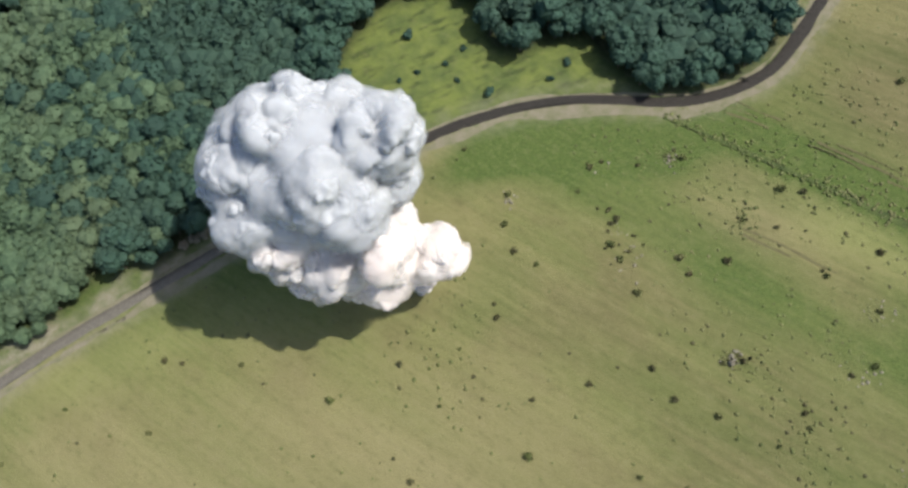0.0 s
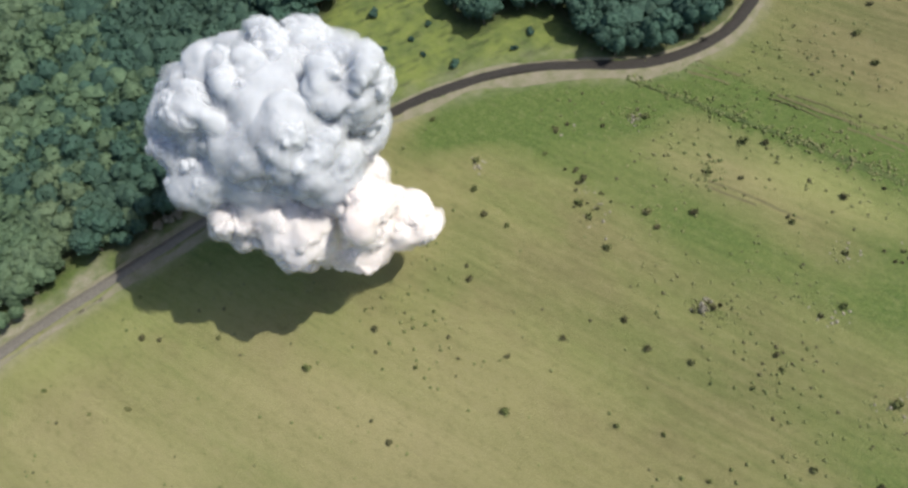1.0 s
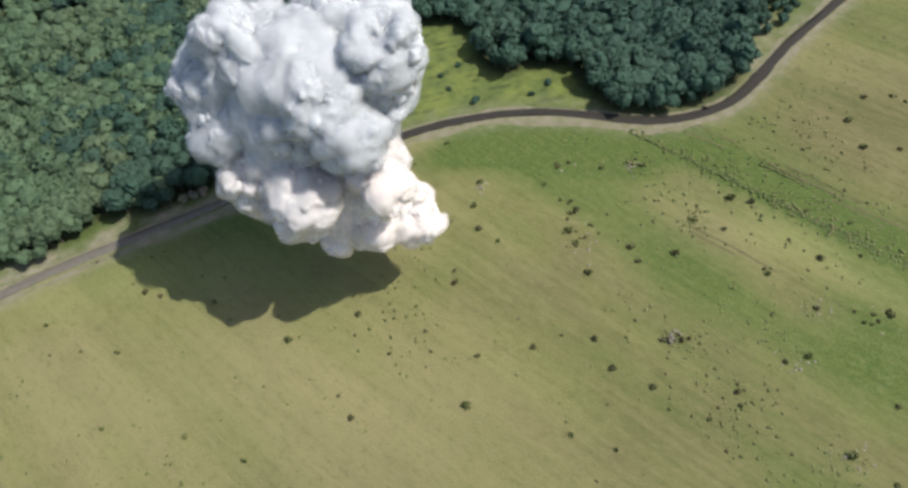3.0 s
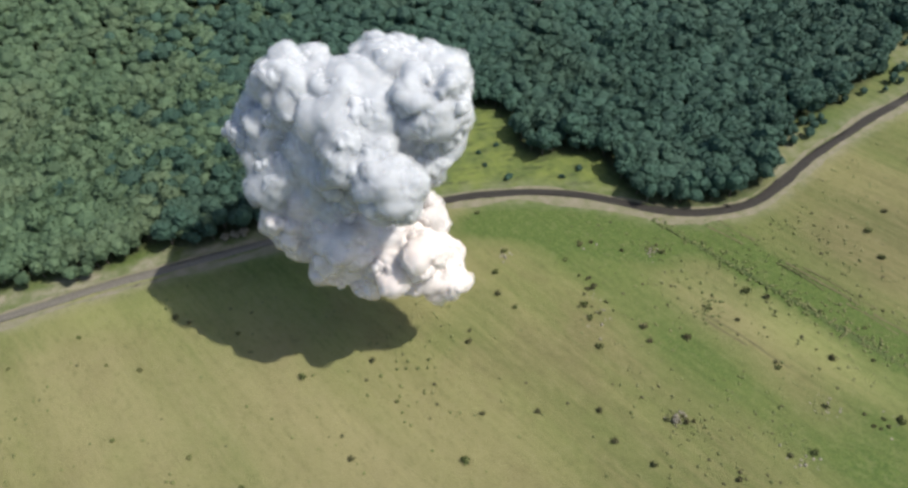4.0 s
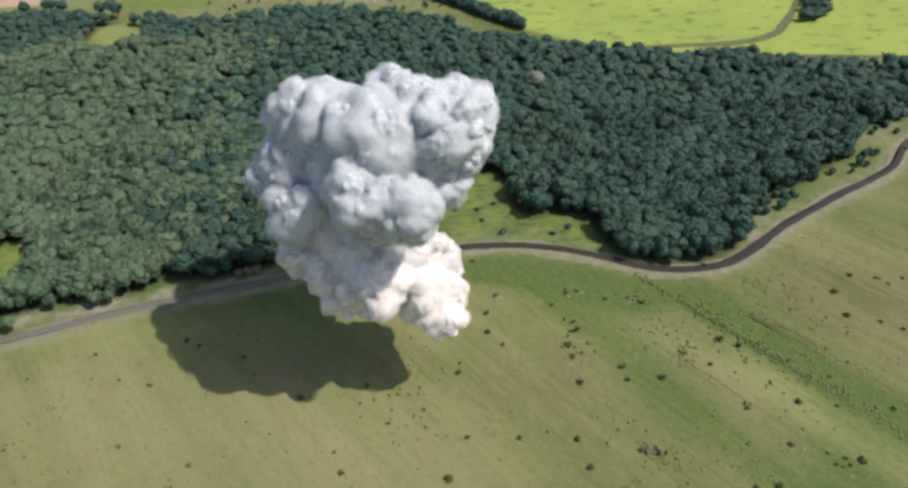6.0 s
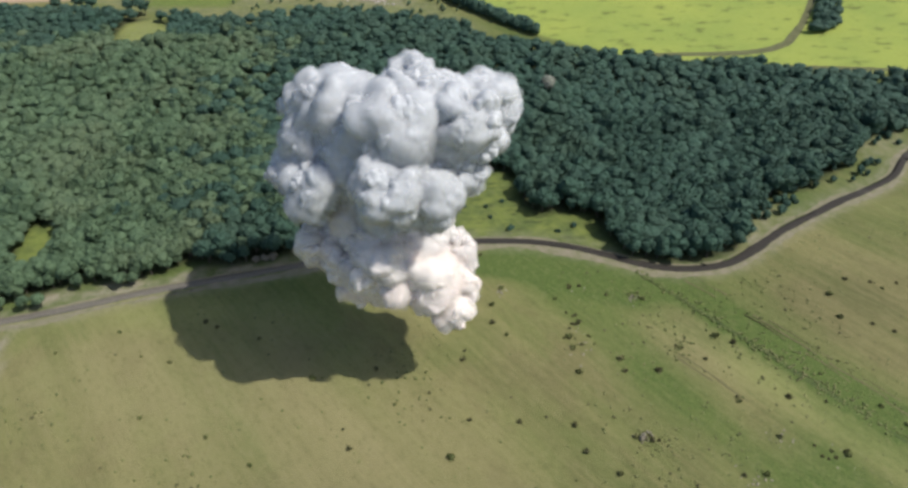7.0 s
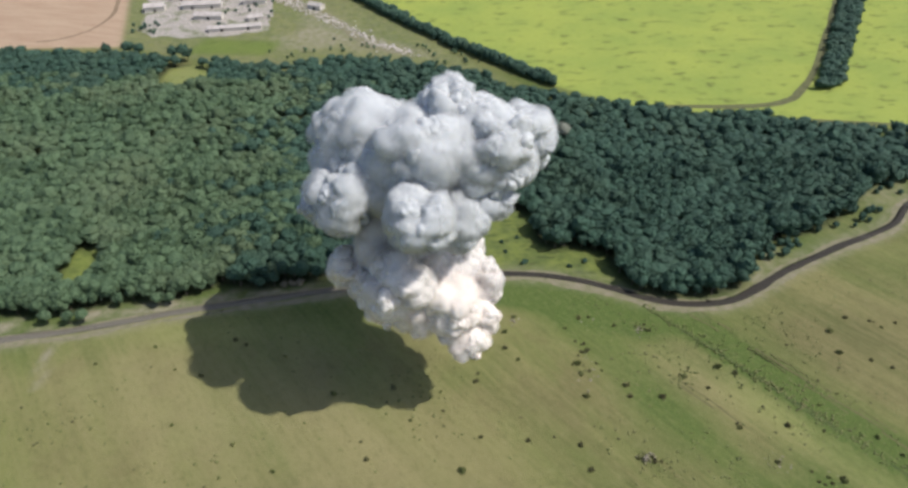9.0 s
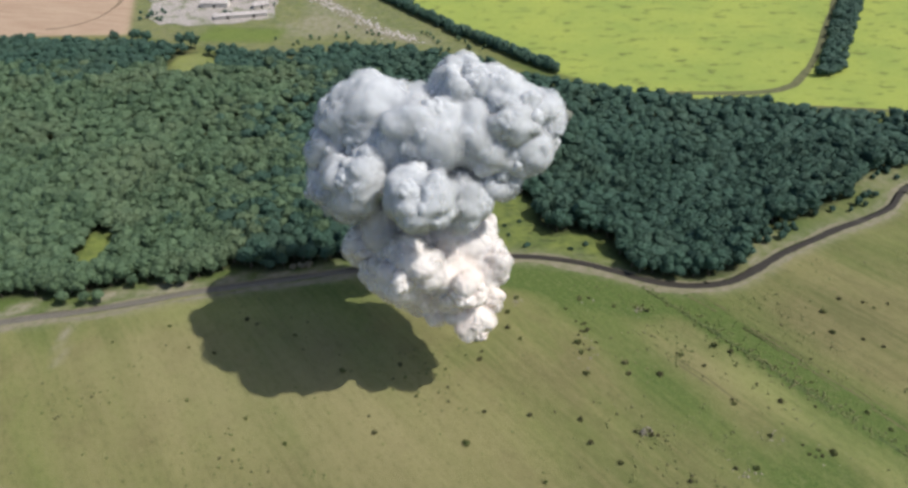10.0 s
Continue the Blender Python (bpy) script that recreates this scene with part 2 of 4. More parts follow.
def billow(dirs, rng, count, width, height):
    """Radial relief of many round heads over the sphere of directions."""
    rise = np.zeros(len(dirs))
    for c in unit(rng, count):
        w = width * rng.uniform(0.7, 1.35)
        d2 = 2 - 2 * dirs @ c
        rise = np.maximum(rise, height * rng.uniform(0.6, 1.2) * np.sqrt(np.clip(1 - d2 / (w * w), 0, 1)))
    return rise


def tube(points, radii, sides=6):
    """A tapered tube along points."""
    v, f = [], []
    for i, (p, r) in enumerate(zip(points, radii)):
        for k in range(sides):
            a = 2 * math.pi * k / sides
            v.append((p[0] + r * math.cos(a), p[1] + r * math.sin(a), p[2]))
        if i:
            o = (i - 1) * sides
            for k in range(sides):
                f.append((o + k, o + (k + 1) % sides, o + sides + (k + 1) % sides, o + sides + k))
    return np.array(v), np.array(f)


def join(parts):
    v, f, o = [], [], 0
    for a, b in parts:
        v.append(a)
        f.append(b + o)
        o += len(a)
    return np.concatenate(v), np.concatenate(f)


def smooth_line(points, step):
    """Catmull-Rom through the points, resampled."""
    p = np.array(points, float)
    p = np.vstack([2 * p[0] - p[1], p, 2 * p[-1] - p[-2]])
    out = []
    for a, b, c, d in zip(p, p[1:], p[2:], p[3:]):
        for s in np.arange(0, 1, step / max(np.linalg.norm(c - b), step)):
            out.append(0.5 * (2 * b + (c - a) * s + (2 * a - 5 * b + 4 * c - d) * s * s + (3 * b - a - 3 * c + d) * s ** 3))
    return np.array(out + [p[-2]])


def line_frame(line):
    t = np.gradient(line, axis=0)
    t /= np.linalg.norm(t, axis=1)[:, None]
    return np.stack([-t[:, 1], t[:, 0]], 1)


def ribbon(name, line, profile, material, label="", wobble=0.0, seed=1, parent=None):
    """A strip along a line; profile: (offset to the left of it, height) pairs."""
    side, rng = line_frame(line), np.random.default_rng(seed)
    rows = []
    for k, (off, h) in enumerate(profile):
        edge = k in (0, len(profile) - 1)
        w = np.convolve(rng.normal(size=len(line) + 8), np.ones(9) / 9, "valid")[:len(line)] * wobble * 3 if edge else 0
        rows.append(np.column_stack([line + side * (off + w)[:, None] if edge and wobble else line + side * off, np.full(len(line), h)]))
    v = np.stack(rows, 1).reshape(-1, 3)
    k, f = len(profile), []
    for i in range(len(line) - 1):
        for j in range(k - 1):
            a = i * k + j
            f.append((a, a + k, a + k + 1, a + 1))
    return link_mesh(name, v, np.array(f)[:, ::-1], material, parent, label)


def seg_distance(xy, line):
    best = np.full(len(xy), 1e9)
    for a, b in zip(line[:-1], line[1:]):
        d = b - a
        s = np.clip(((xy - a) @ d) / (d @ d), 0, 1)
        best = np.minimum(best, np.linalg.norm(xy - a - s[:, None] * d, axis=1))
    return best


def inside(xy, poly):
    poly, hit = np.array(poly, float), np.zeros(len(xy), bool)
    for a, b in zip(poly, np.roll(poly, -1, axis=0)):
        if a[1] == b[1]:
            continue
        hit ^= ((a[1] > xy[:, 1]) != (b[1] > xy[:, 1])) & (xy[:, 0] < (b[0] - a[0]) * (xy[:, 1] - a[1]) / (b[1] - a[1]) + a[0])
    return hit


def zone(xy, poly, soft):
    """1 inside the polygon, 0 outside, with a soft edge."""
    p = np.array(poly, float)
    d = seg_distance(xy, np.vstack([p, p[:1]]))
    return np.clip(0.5 + np.where(inside(xy, poly), d, -d) / soft, 0, 1)


# ---- plan ----
ROAD = smooth_line([(-620, -45), (-430, -18), (-300, 2), (-230, 14), (-169, 25.5), (-149, 28.5), (-130, 32.3), (-107, 38), (-92, 40.6), (-72, 44),
                    (-40, 49), (-10, 52.8), (3, 54), (14, 54.2), (30, 52.3), (46, 47.8), (58.5, 42), (69.5, 36), (80, 32.8),
                    (92, 32.1), (103, 34.2), (116, 41.3), (131.5, 51), (146, 58), (161, 65.4), (178, 72.6), (193, 80.5),
                    (206, 93), (222, 102), (246, 110), (290, 122), (360, 138), (470, 160)], 2.0)
WOODS = [(-430, 12), (-300, 20), (-230, 30), (-178, 38), (-146, 38), (-137, 44), (-119, 45), (-106, 47), (-96, 52), (-80, 49), (-58, 54),
         (-36, 58), (-20, 62), (-10, 66), (-15, 82), (-12, 90), (-2, 98), (8, 104), (24, 101), (34, 92), (31, 76), (36, 68), (46, 69), (58, 66), (61, 54), (66, 41),
         (72, 38), (84, 35.4), (96, 35.6), (107, 39.8), (114.5, 49), (121, 60), (130, 69), (143, 72), (156, 77), (172, 86), (186, 99), (197, 110),
         (212, 113), (232, 122), (262, 136), (330, 152), (320, 158), (239, 160), (195, 172), (167, 181), (137, 185), (108, 199), (76, 209), (64, 216), (40, 226), (16, 252), (-25, 268),
         (-64, 278), (-100, 268), (-138, 270), (-167, 282), (-199, 290), (-260, 298), (-330, 305), (-460, 320), (-520, 160)]
GLADES = [[(-164, 80), (-150, 79), (-145, 66), (-149, 53), (-162, 55)], [(-182, 252), (-176, 240), (-160, 236), (-148, 248), (-150, 268), (-166, 282), (-180, 276)]]
HEDGE = smooth_line([(-92, 470), (-65, 417), (-45, 386), (-26, 357), (-5, 325), (14, 301), (32, 279), (49, 258), (67, 237)], 3.0)
BELT = [(227, 221), (243, 224), (351, 393), (430, 520), (412, 525), (332, 395)]
CLEARING = [(2, 103), (-9, 94), (-16, 85), (-9, 70), (0, 58), (22, 57), (33, 57), (49, 51), (63, 45), (62, 54), (56, 67), (44, 68), (34, 72), (32, 78), (34, 90), (20, 101)]
BRIGHT = [(68, 236), (14, 301), (-65, 417), (-110, 500), (-300, 900), (900, 900), (900, 150), (480, 150), (257, 168), (205, 180), (108, 202)]
PLOUGH = [(-226, 318), (-240, 369), (-256, 427), (-300, 560), (-900, 700), (-900, 300), (-330, 318)]
YARD = [(-236, 405), (-217, 345), (-172, 335), (-131, 347), (-131, 360), (-150, 470), (-235, 480)]


def make_ground():
    xs = np.concatenate([[-4500, -2500, -1400, -900, -640], np.arange(-470, 471, 3.0), [640, 900, 1400, 2500, 4500]])
    ys = np.concatenate([[-4500, -2500, -1200, -600, -300], np.arange(-150, 541, 3.0), [700, 1000, 1500, 2600, 4500]])
    gx, gy = np.meshgrid(xs, ys)
    xy = np.column_stack([gx.ravel(), gy.ravel()])
    h = 0.25 * np.sin(xy[:, 0] * 0.05) * np.sin(xy[:, 1] * 0.043 + 1)
    road = seg_distance(xy, ROAD[::3])
    h = np.where((np.abs(xy) > 400).any(1) | (xy[:, 1] > np.interp(xy[:, 0], ROAD[:, 0], ROAD[:, 1])), 0, h) * np.clip((road - 6) / 14, 0, 1)
    v = np.column_stack([xy, h])
    w, r = len(xs), len(ys)
    i = (np.arange(r - 1)[:, None] * w + np.arange(w - 1)).ravel()
    ob = link_mesh("ground", v, np.column_stack([i, i + 1, i + w + 1, i + w]), MAT["ground"])
    tagged(ob, "sunlit grassland with dry and green patches", "ground", kind="structure")
    south = xy[:, 1] < np.interp(xy[:, 0], ROAD[:, 0], ROAD[:, 1])
    green = 0.10 + 0.20 * np.clip((xy[:, 0] + 10) / 60, 0, 1)
    # lush strip beside the road east of the smoke, and the lush strip along the old headland
    east = np.clip((xy[:, 0] + 10) / 25, 0, 1)
    green += 1.1 * np.exp(-((road - 13) / 7.5) ** 2) * south * east * np.clip((95 - xy[:, 0]) / 30, 0, 1)
    d = np.array([0.60, -0.80])
    rel = xy - np.array([79, 24])
    across, along = rel @ np.array([0.80, 0.60]), rel @ d
    green += 0.8 * np.clip(1.25 - np.abs(across - 1.0) / 7, 0, 1) * np.clip((along + 14) / 12, 0, 1)
    green += 0.42 * np.clip(1.2 - np.abs(across + 10) / 8, 0, 1) * np.clip(along / 20, 0, 1)
    ditch = np.exp(-((across + 5.0) / 1.3) ** 2) * np.clip((along + 16) / 10, 0, 1)
    green += 0.5 * ditch
    for x, y, r_, a in ((57, -12, 12, .25), (66, -26, 12, .2), (4, 8, 13, .4), (-8, -4, 10, .3), (96, -50, 18, .5), (-98, 31, 14, .45), (-72, 32, 14, .4),
                        (-122, 26, 13, .45), (-160, 20, 16, .3), (-50, 38, 18, .4), (62, -86, 14, .35), (150, 40, 30, .15), (38, 30, 14, .35), (60, 24, 10, .3)):
        green += a * np.exp(-((xy[:, 0] - x) ** 2 + (xy[:, 1] - y) ** 2) / (r_ * r_))
    green -= 0.48 * np.exp(-(((xy[:, 0] + 85) / 80) ** 2 + ((xy[:, 1] + 15) / 28) ** 2))
    green += 0.7 * (~south) * (road < 60) * np.clip((110 - xy[:, 0]) / 20, 0, 1)
    woods = zone(xy, WOODS, 4.0)
    for g in GLADES:
        woods *= 1 - zone(xy, g, 4.0)
    lush = zone(xy, [(-178, 303), (-122, 296), (-112, 322), (-170, 332)], 8.0)
    bright = zone(xy, BRIGHT, 3.0) + 0.55 * zone(xy, GLADES[1], 9.0) + 0.45 * zone(xy, GLADES[0], 6.0) + 0.25 * lush
    rough_land = zone(xy, [(-226, 318), (-240, 369), (-300, 560), (-110, 560), (-65, 410), (10, 292), (40, 245), (-25, 262), (-100, 262)], 6.0)
    green += 0.5 * lush
    bare = np.exp(-((road - 3.5) / 2.2) ** 2) * 0.55 * south + np.exp(-((road - 4) / 2.0) ** 2) * 0.4 * (~south)
    bare += 0.30 * rough_land * (1 - lush)
    tuft = np.array([noise.noise((x * 0.11, y * 0.11, 4.0)) for x, y in xy])
    bare += 2.0 * np.clip(tuft + 0.1, 0, 1) * (~south) * np.clip((-25 - xy[:, 0]) / 20, 0, 1) * np.clip((13 - road) / 5, 0, 1)
    green += 0.3 * (xy[:, 1] > 200)
    bare += 0.5 * zone(xy, [(113, 43), (119, 55), (130, 67), (137, 66), (128, 58), (118, 46)], 3.0)
    bare += 0.1 * (~south) * np.clip((xy[:, 0] - 112) / 10, 0, 1) * np.clip((26 - road) / 8, 0, 1)
    green += 0.35 * (~south) * np.clip((xy[:, 0] - 112) / 10, 0, 1) * (road < 60)
    bare += 0.35 * zone(xy, [(184, 104), (206, 120), (222, 124), (212, 104), (190, 92)], 4.0)
    bare += 0.9 * np.exp(-(seg_distance(xy, np.array([(-147, 29), (-149, 16), (-146, 4)])) / 1.3) ** 2)
    bare += 0.45 * zone(xy, [(-110, 400), (-95, 395), (-45, 322), (-5, 296), (-8, 286), (-60, 300), (-100, 330)], 12.0)
    bare += 0.2 * zone(xy, GLADES[1], 9.0) + 0.5 * zone(xy, [(-121, 332), (-95, 351), (-68, 326), (-87, 304), (-112, 309)], 10.0)
    plough = zone(xy, PLOUGH, 4.0)
    meadow = zone(xy, CLEARING, 5.0) + 0.6 * zone(xy, GLADES[0], 4) + 0.3 * zone(xy, GLADES[1], 5) + 0.6 * rough_land * (1 - lush)
    def blob(x, y, rx, ry):
        return np.exp(-(((xy[:, 0] - x) / rx) ** 2 + ((xy[:, 1] - y) / ry) ** 2))

    fallow = south * (0.9 * blob(140, 12, 45, 32) + 0.55 * blob(40, -62, 40, 30) + 0.5 * blob(25, -10, 28, 16) + 0.5 * blob(-45, -48, 40, 18))
    bleached = south * (0.6 * blob(-72, -12, 42, 24) + 0.4 * blob(-30, -34, 34, 22) + 0.45 * blob(76, -4, 22, 14) + 0.35 * blob(-125, 8, 30, 16))
    lime = south * np.clip(1.3 - np.abs(across + 13) / 8, 0, 1) * np.clip((along - 15) / 25, 0, 1)
    lime += south * (0.8 * blob(-98, 27, 30, 8) + 0.4 * blob(-60, 26, 22, 10))
    green -= 0.3 * fallow + 0.35 * lime
    for name, chans in (("cover_a", (green, woods, bright)), ("cover_b", (plough, bare, meadow)), ("cover_c", (fallow, bleached, lime))):
        at = ob.data.attributes.new(name, "FLOAT_COLOR", "POINT")
        at.data.foreach_set("color", np.column_stack([np.clip(c, 0, 1) for c in chans] + [np.ones(len(xy))]).ravel())


make_ground()
tagged(ribbon("road", ROAD, [(-1.7, 0.02), (-1.45, 0.16), (0, 0.2), (1.45, 0.16), (1.7, 0.02)], MAT["asphalt"], wobble=0.25, seed=4),
       "narrow dark asphalt country road with crumbling edges", "road", kind="structure")
tagged(ribbon("road_shoulder", ROAD, [(-4.4, 0.03), (-3.0, 0.10), (-1.65, 0.09)], MAT["sand"], wobble=0.7, seed=5),
       "pale sandy shoulder along the asphalt road", "shoulder", kind="structure")
tagged(ribbon("road_shoulder_far", ROAD, [(1.65, 0.09), (2.1, 0.10), (2.7, 0.03)], MAT["sand"], wobble=0.5, seed=6),
       "thin sandy shoulder on the woodland side", "shoulder", kind="structure")
FIELD_TRACK = smooth_line([(120, 204), (178, 201.5), (203, 208), (217, 221), (241, 253), (288, 328), (329, 395), (400, 510)], 3.0)
tagged(ribbon("field_track", FIELD_TRACK, [(-2.4, 0.03), (-1.2, 0.12), (1.2, 0.12), (2.4, 0.03)], MAT["track"], wobble=0.3, seed=7),
       "dark wheel track curving through the bright field", "track", kind="structure")
LANE = smooth_line([(128, 194), (167, 187), (205, 181), (257, 172.5), (330, 162), (470, 150)], 3.0)
tagged(ribbon("field_lane", LANE, [(-1.6, 0.03), (-0.8, 0.12), (0.8, 0.12), (1.6, 0.03)], MAT["track"], wobble=0.4, seed=8),
       "dark dirt lane between the woodland and the bright field", "track", kind="structure")
PLOUGH_TRACK = smooth_line([(-290, 332), (-276, 336), (-262, 352), (-257, 375), (-258, 398), (-268, 440)], 3.0)
tagged(ribbon("plough_track", PLOUGH_TRACK, [(-1.4, 0.03), (0, 0.1), (1.4, 0.03)], MAT["furrow"], wobble=0.3, seed=9),
       "curved tractor track on ploughed soil", "track", kind="structure")
RUBBLE_LANE = smooth_line([(-150, 452), (-110, 400), (-86, 370), (-60, 335), (-42, 312), (-22, 296)], 3.0)
tagged(ribbon("rubble_lane", RUBBLE_LANE, [(-5.0, 0.03), (-2.5, 0.2), (2.5, 0.2), (5.0, 0.03)], MAT["sand"], wobble=2.2, seed=10),
       "pale rubble-strewn lane beside the hedgerow", "track", kind="structure")


def headland():
    """The overgrown ditch along the old headland, and broken pale tyre ruts beside it."""
    rng = np.random.default_rng(17)
    origin, along, across = np.array([79, 24]), np.array([0.60, -0.80]), np.array([0.80, 0.60])
    s = np.arange(-14, 150, 1.5)
    bend = 0.5 * np.sin(s * 0.07)
    line = origin + s[:, None] * along + (bend - 5.0)[:, None] * across
    tagged(ribbon("ditch", line, [(-0.8, 0.02), (-0.3, 0.05), (0.3, 0.05), (0.8, 0.02)], MAT["ditch"], wobble=0.3, seed=18),
           "narrow overgrown dark green ditch line in grass", "ditch", kind="structure")
    for off in (4.6, 6.4, 8.6, -26.0, -27.8):
        at = -8 + rng.uniform(0, 10) if off > 0 else 18
        while at < (110 if off > 0 else 45):
            run = rng.uniform(10, 26)
            q = np.arange(at, at + run, 1.5)
            rut = origin + q[:, None] * along + (off + 0.5 * np.sin(q * 0.07) + 0.25 * np.sin(q * 0.31 + off))[:, None] * across
            tagged(ribbon("wheel_rut", rut, [(-0.24, 0.02), (0, 0.045), (0.24, 0.02)], MAT["rut"], wobble=0.18, seed=int(at) + 40),
                   "dark broken tyre rut worn into the grass", "rut", kind="structure")
            at += run + rng.uniform(3, 16)


headland()


# ---- trees ----
def crown_mesh(rng, level, radius, height, heads, sprigs):
    """One crown: a lumpy body of round heads with loose leaf sprigs on it; the base is at z 0."""
    d, f = ICO[level]
    r = 0.66 + billow(d, rng, heads, 0.70, 0.40) + rng.normal(size=len(d)) * 0.06
    v = d * r[:, None] * np.array([radius, radius, height / 2])
    v[:, 2] = np.where(v[:, 2] > 0, v[:, 2], 0.8 * v[:, 2]) + height / 2
    parts = [(v, f)]
    if sprigs:
        k = rng.integers(0, len(d), sprigs)
        base, out = v[k], d[k]
        a, b = unit(rng, sprigs), unit(rng, sprigs)
        size = rng.uniform(0.4, 1.2, (sprigs, 1)) * (0.40 + 0.15 * radius)
        tri = np.stack([base - out * size * 0.3 + a * size, base + out * size * 0.9, base - out * size * 0.3 + b * size], 1)
        parts.append((tri.reshape(-1, 3), np.arange(sprigs * 3).reshape(-1, 3)))
    return join(parts)


def make_tree(name, rng, radius, height, leaf, label, category="tree"):
    root = new(name)
    tagged(root, label, category)
    stem = height * 0.35
    lean = rng.normal(size=2) * 0.25
    spine = [(lean[0] * s, lean[1] * s, height * 0.62 * s) for s in (0, 0.3, 0.65, 1.0)]
    parts = [tube(spine, [0.2, 0.15, 0.11, 0.05])]
    for _ in range(4):
        a, z0 = rng.uniform(0, 2 * math.pi), rng.uniform(0.3, 0.5) * height
        parts.append(tube([(lean[0] * 0.5 + math.cos(a) * q * radius * 0.6, lean[1] * 0.5 + math.sin(a) * q * radius * 0.6, z0 + q * height * 0.25)
                           for q in (0, 0.5, 1.0)], [0.09, 0.06, 0.03], 5))
    v, f = join(parts)
    link_mesh("trunk", v, f, MAT["bark"], root)
    clumps = [crown_mesh(rng, 3, radius * 0.8, height * 0.66, 16, 90)]
    clumps[0][0][:, 2] += stem
    for _ in range(6):
        a, q = rng.uniform(0, 2 * math.pi), rng.uniform(0.35, 0.7) * radius
        c = crown_mesh(rng, 2, radius * rng.uniform(0.32, 0.48), height * rng.uniform(0.22, 0.36), 9, 26)
        c[0][:, :] += (math.cos(a) * q, math.sin(a) * q, stem + rng.uniform(0.05, 0.35) * height)
        clumps.append(c)
    v, f = join(clumps)
    link_mesh("crown", v, f, leaf, root, smooth=False)
    return root


def scatter(poly, spacing, rng, holes=()):
    p = np.array(poly, float)
    (x0, y0), (x1, y1) = p.min(0), p.max(0)
    gx, gy = np.meshgrid(np.arange(x0, x1, spacing), np.arange(y0, y1, spacing * 0.87))
    gx[1::2] += spacing / 2
    xy = np.column_stack([gx.ravel(), gy.ravel()])
    xy += rng.uniform(-0.42, 0.42, xy.shape) * spacing
    keep = inside(xy, poly)
    for h in holes:
        keep &= ~inside(xy, h)
    return xy[keep]


def is_dark(xy):
    """Where the darker kind of tree grows: east of the glade, and in patches."""
    wave = np.array([noise.noise((x * 0.02, y * 0.02, 3.0)) for x, y in xy])
    fleck = np.array([noise.noise((x * 0.3, y * 0.3, 8.0)) for x, y in xy])
    rim = xy[:, 1] - np.interp(xy[:, 0], ROAD[:, 0], ROAD[:, 1]) + fleck * 14 < 17
    rim &= xy[:, 0] > -75
    return rim | ((xy[:, 0] + 82 + wave * 45 + fleck * 75) > 0) | (xy[:, 1] + wave * 30 + fleck * 20 > 250)


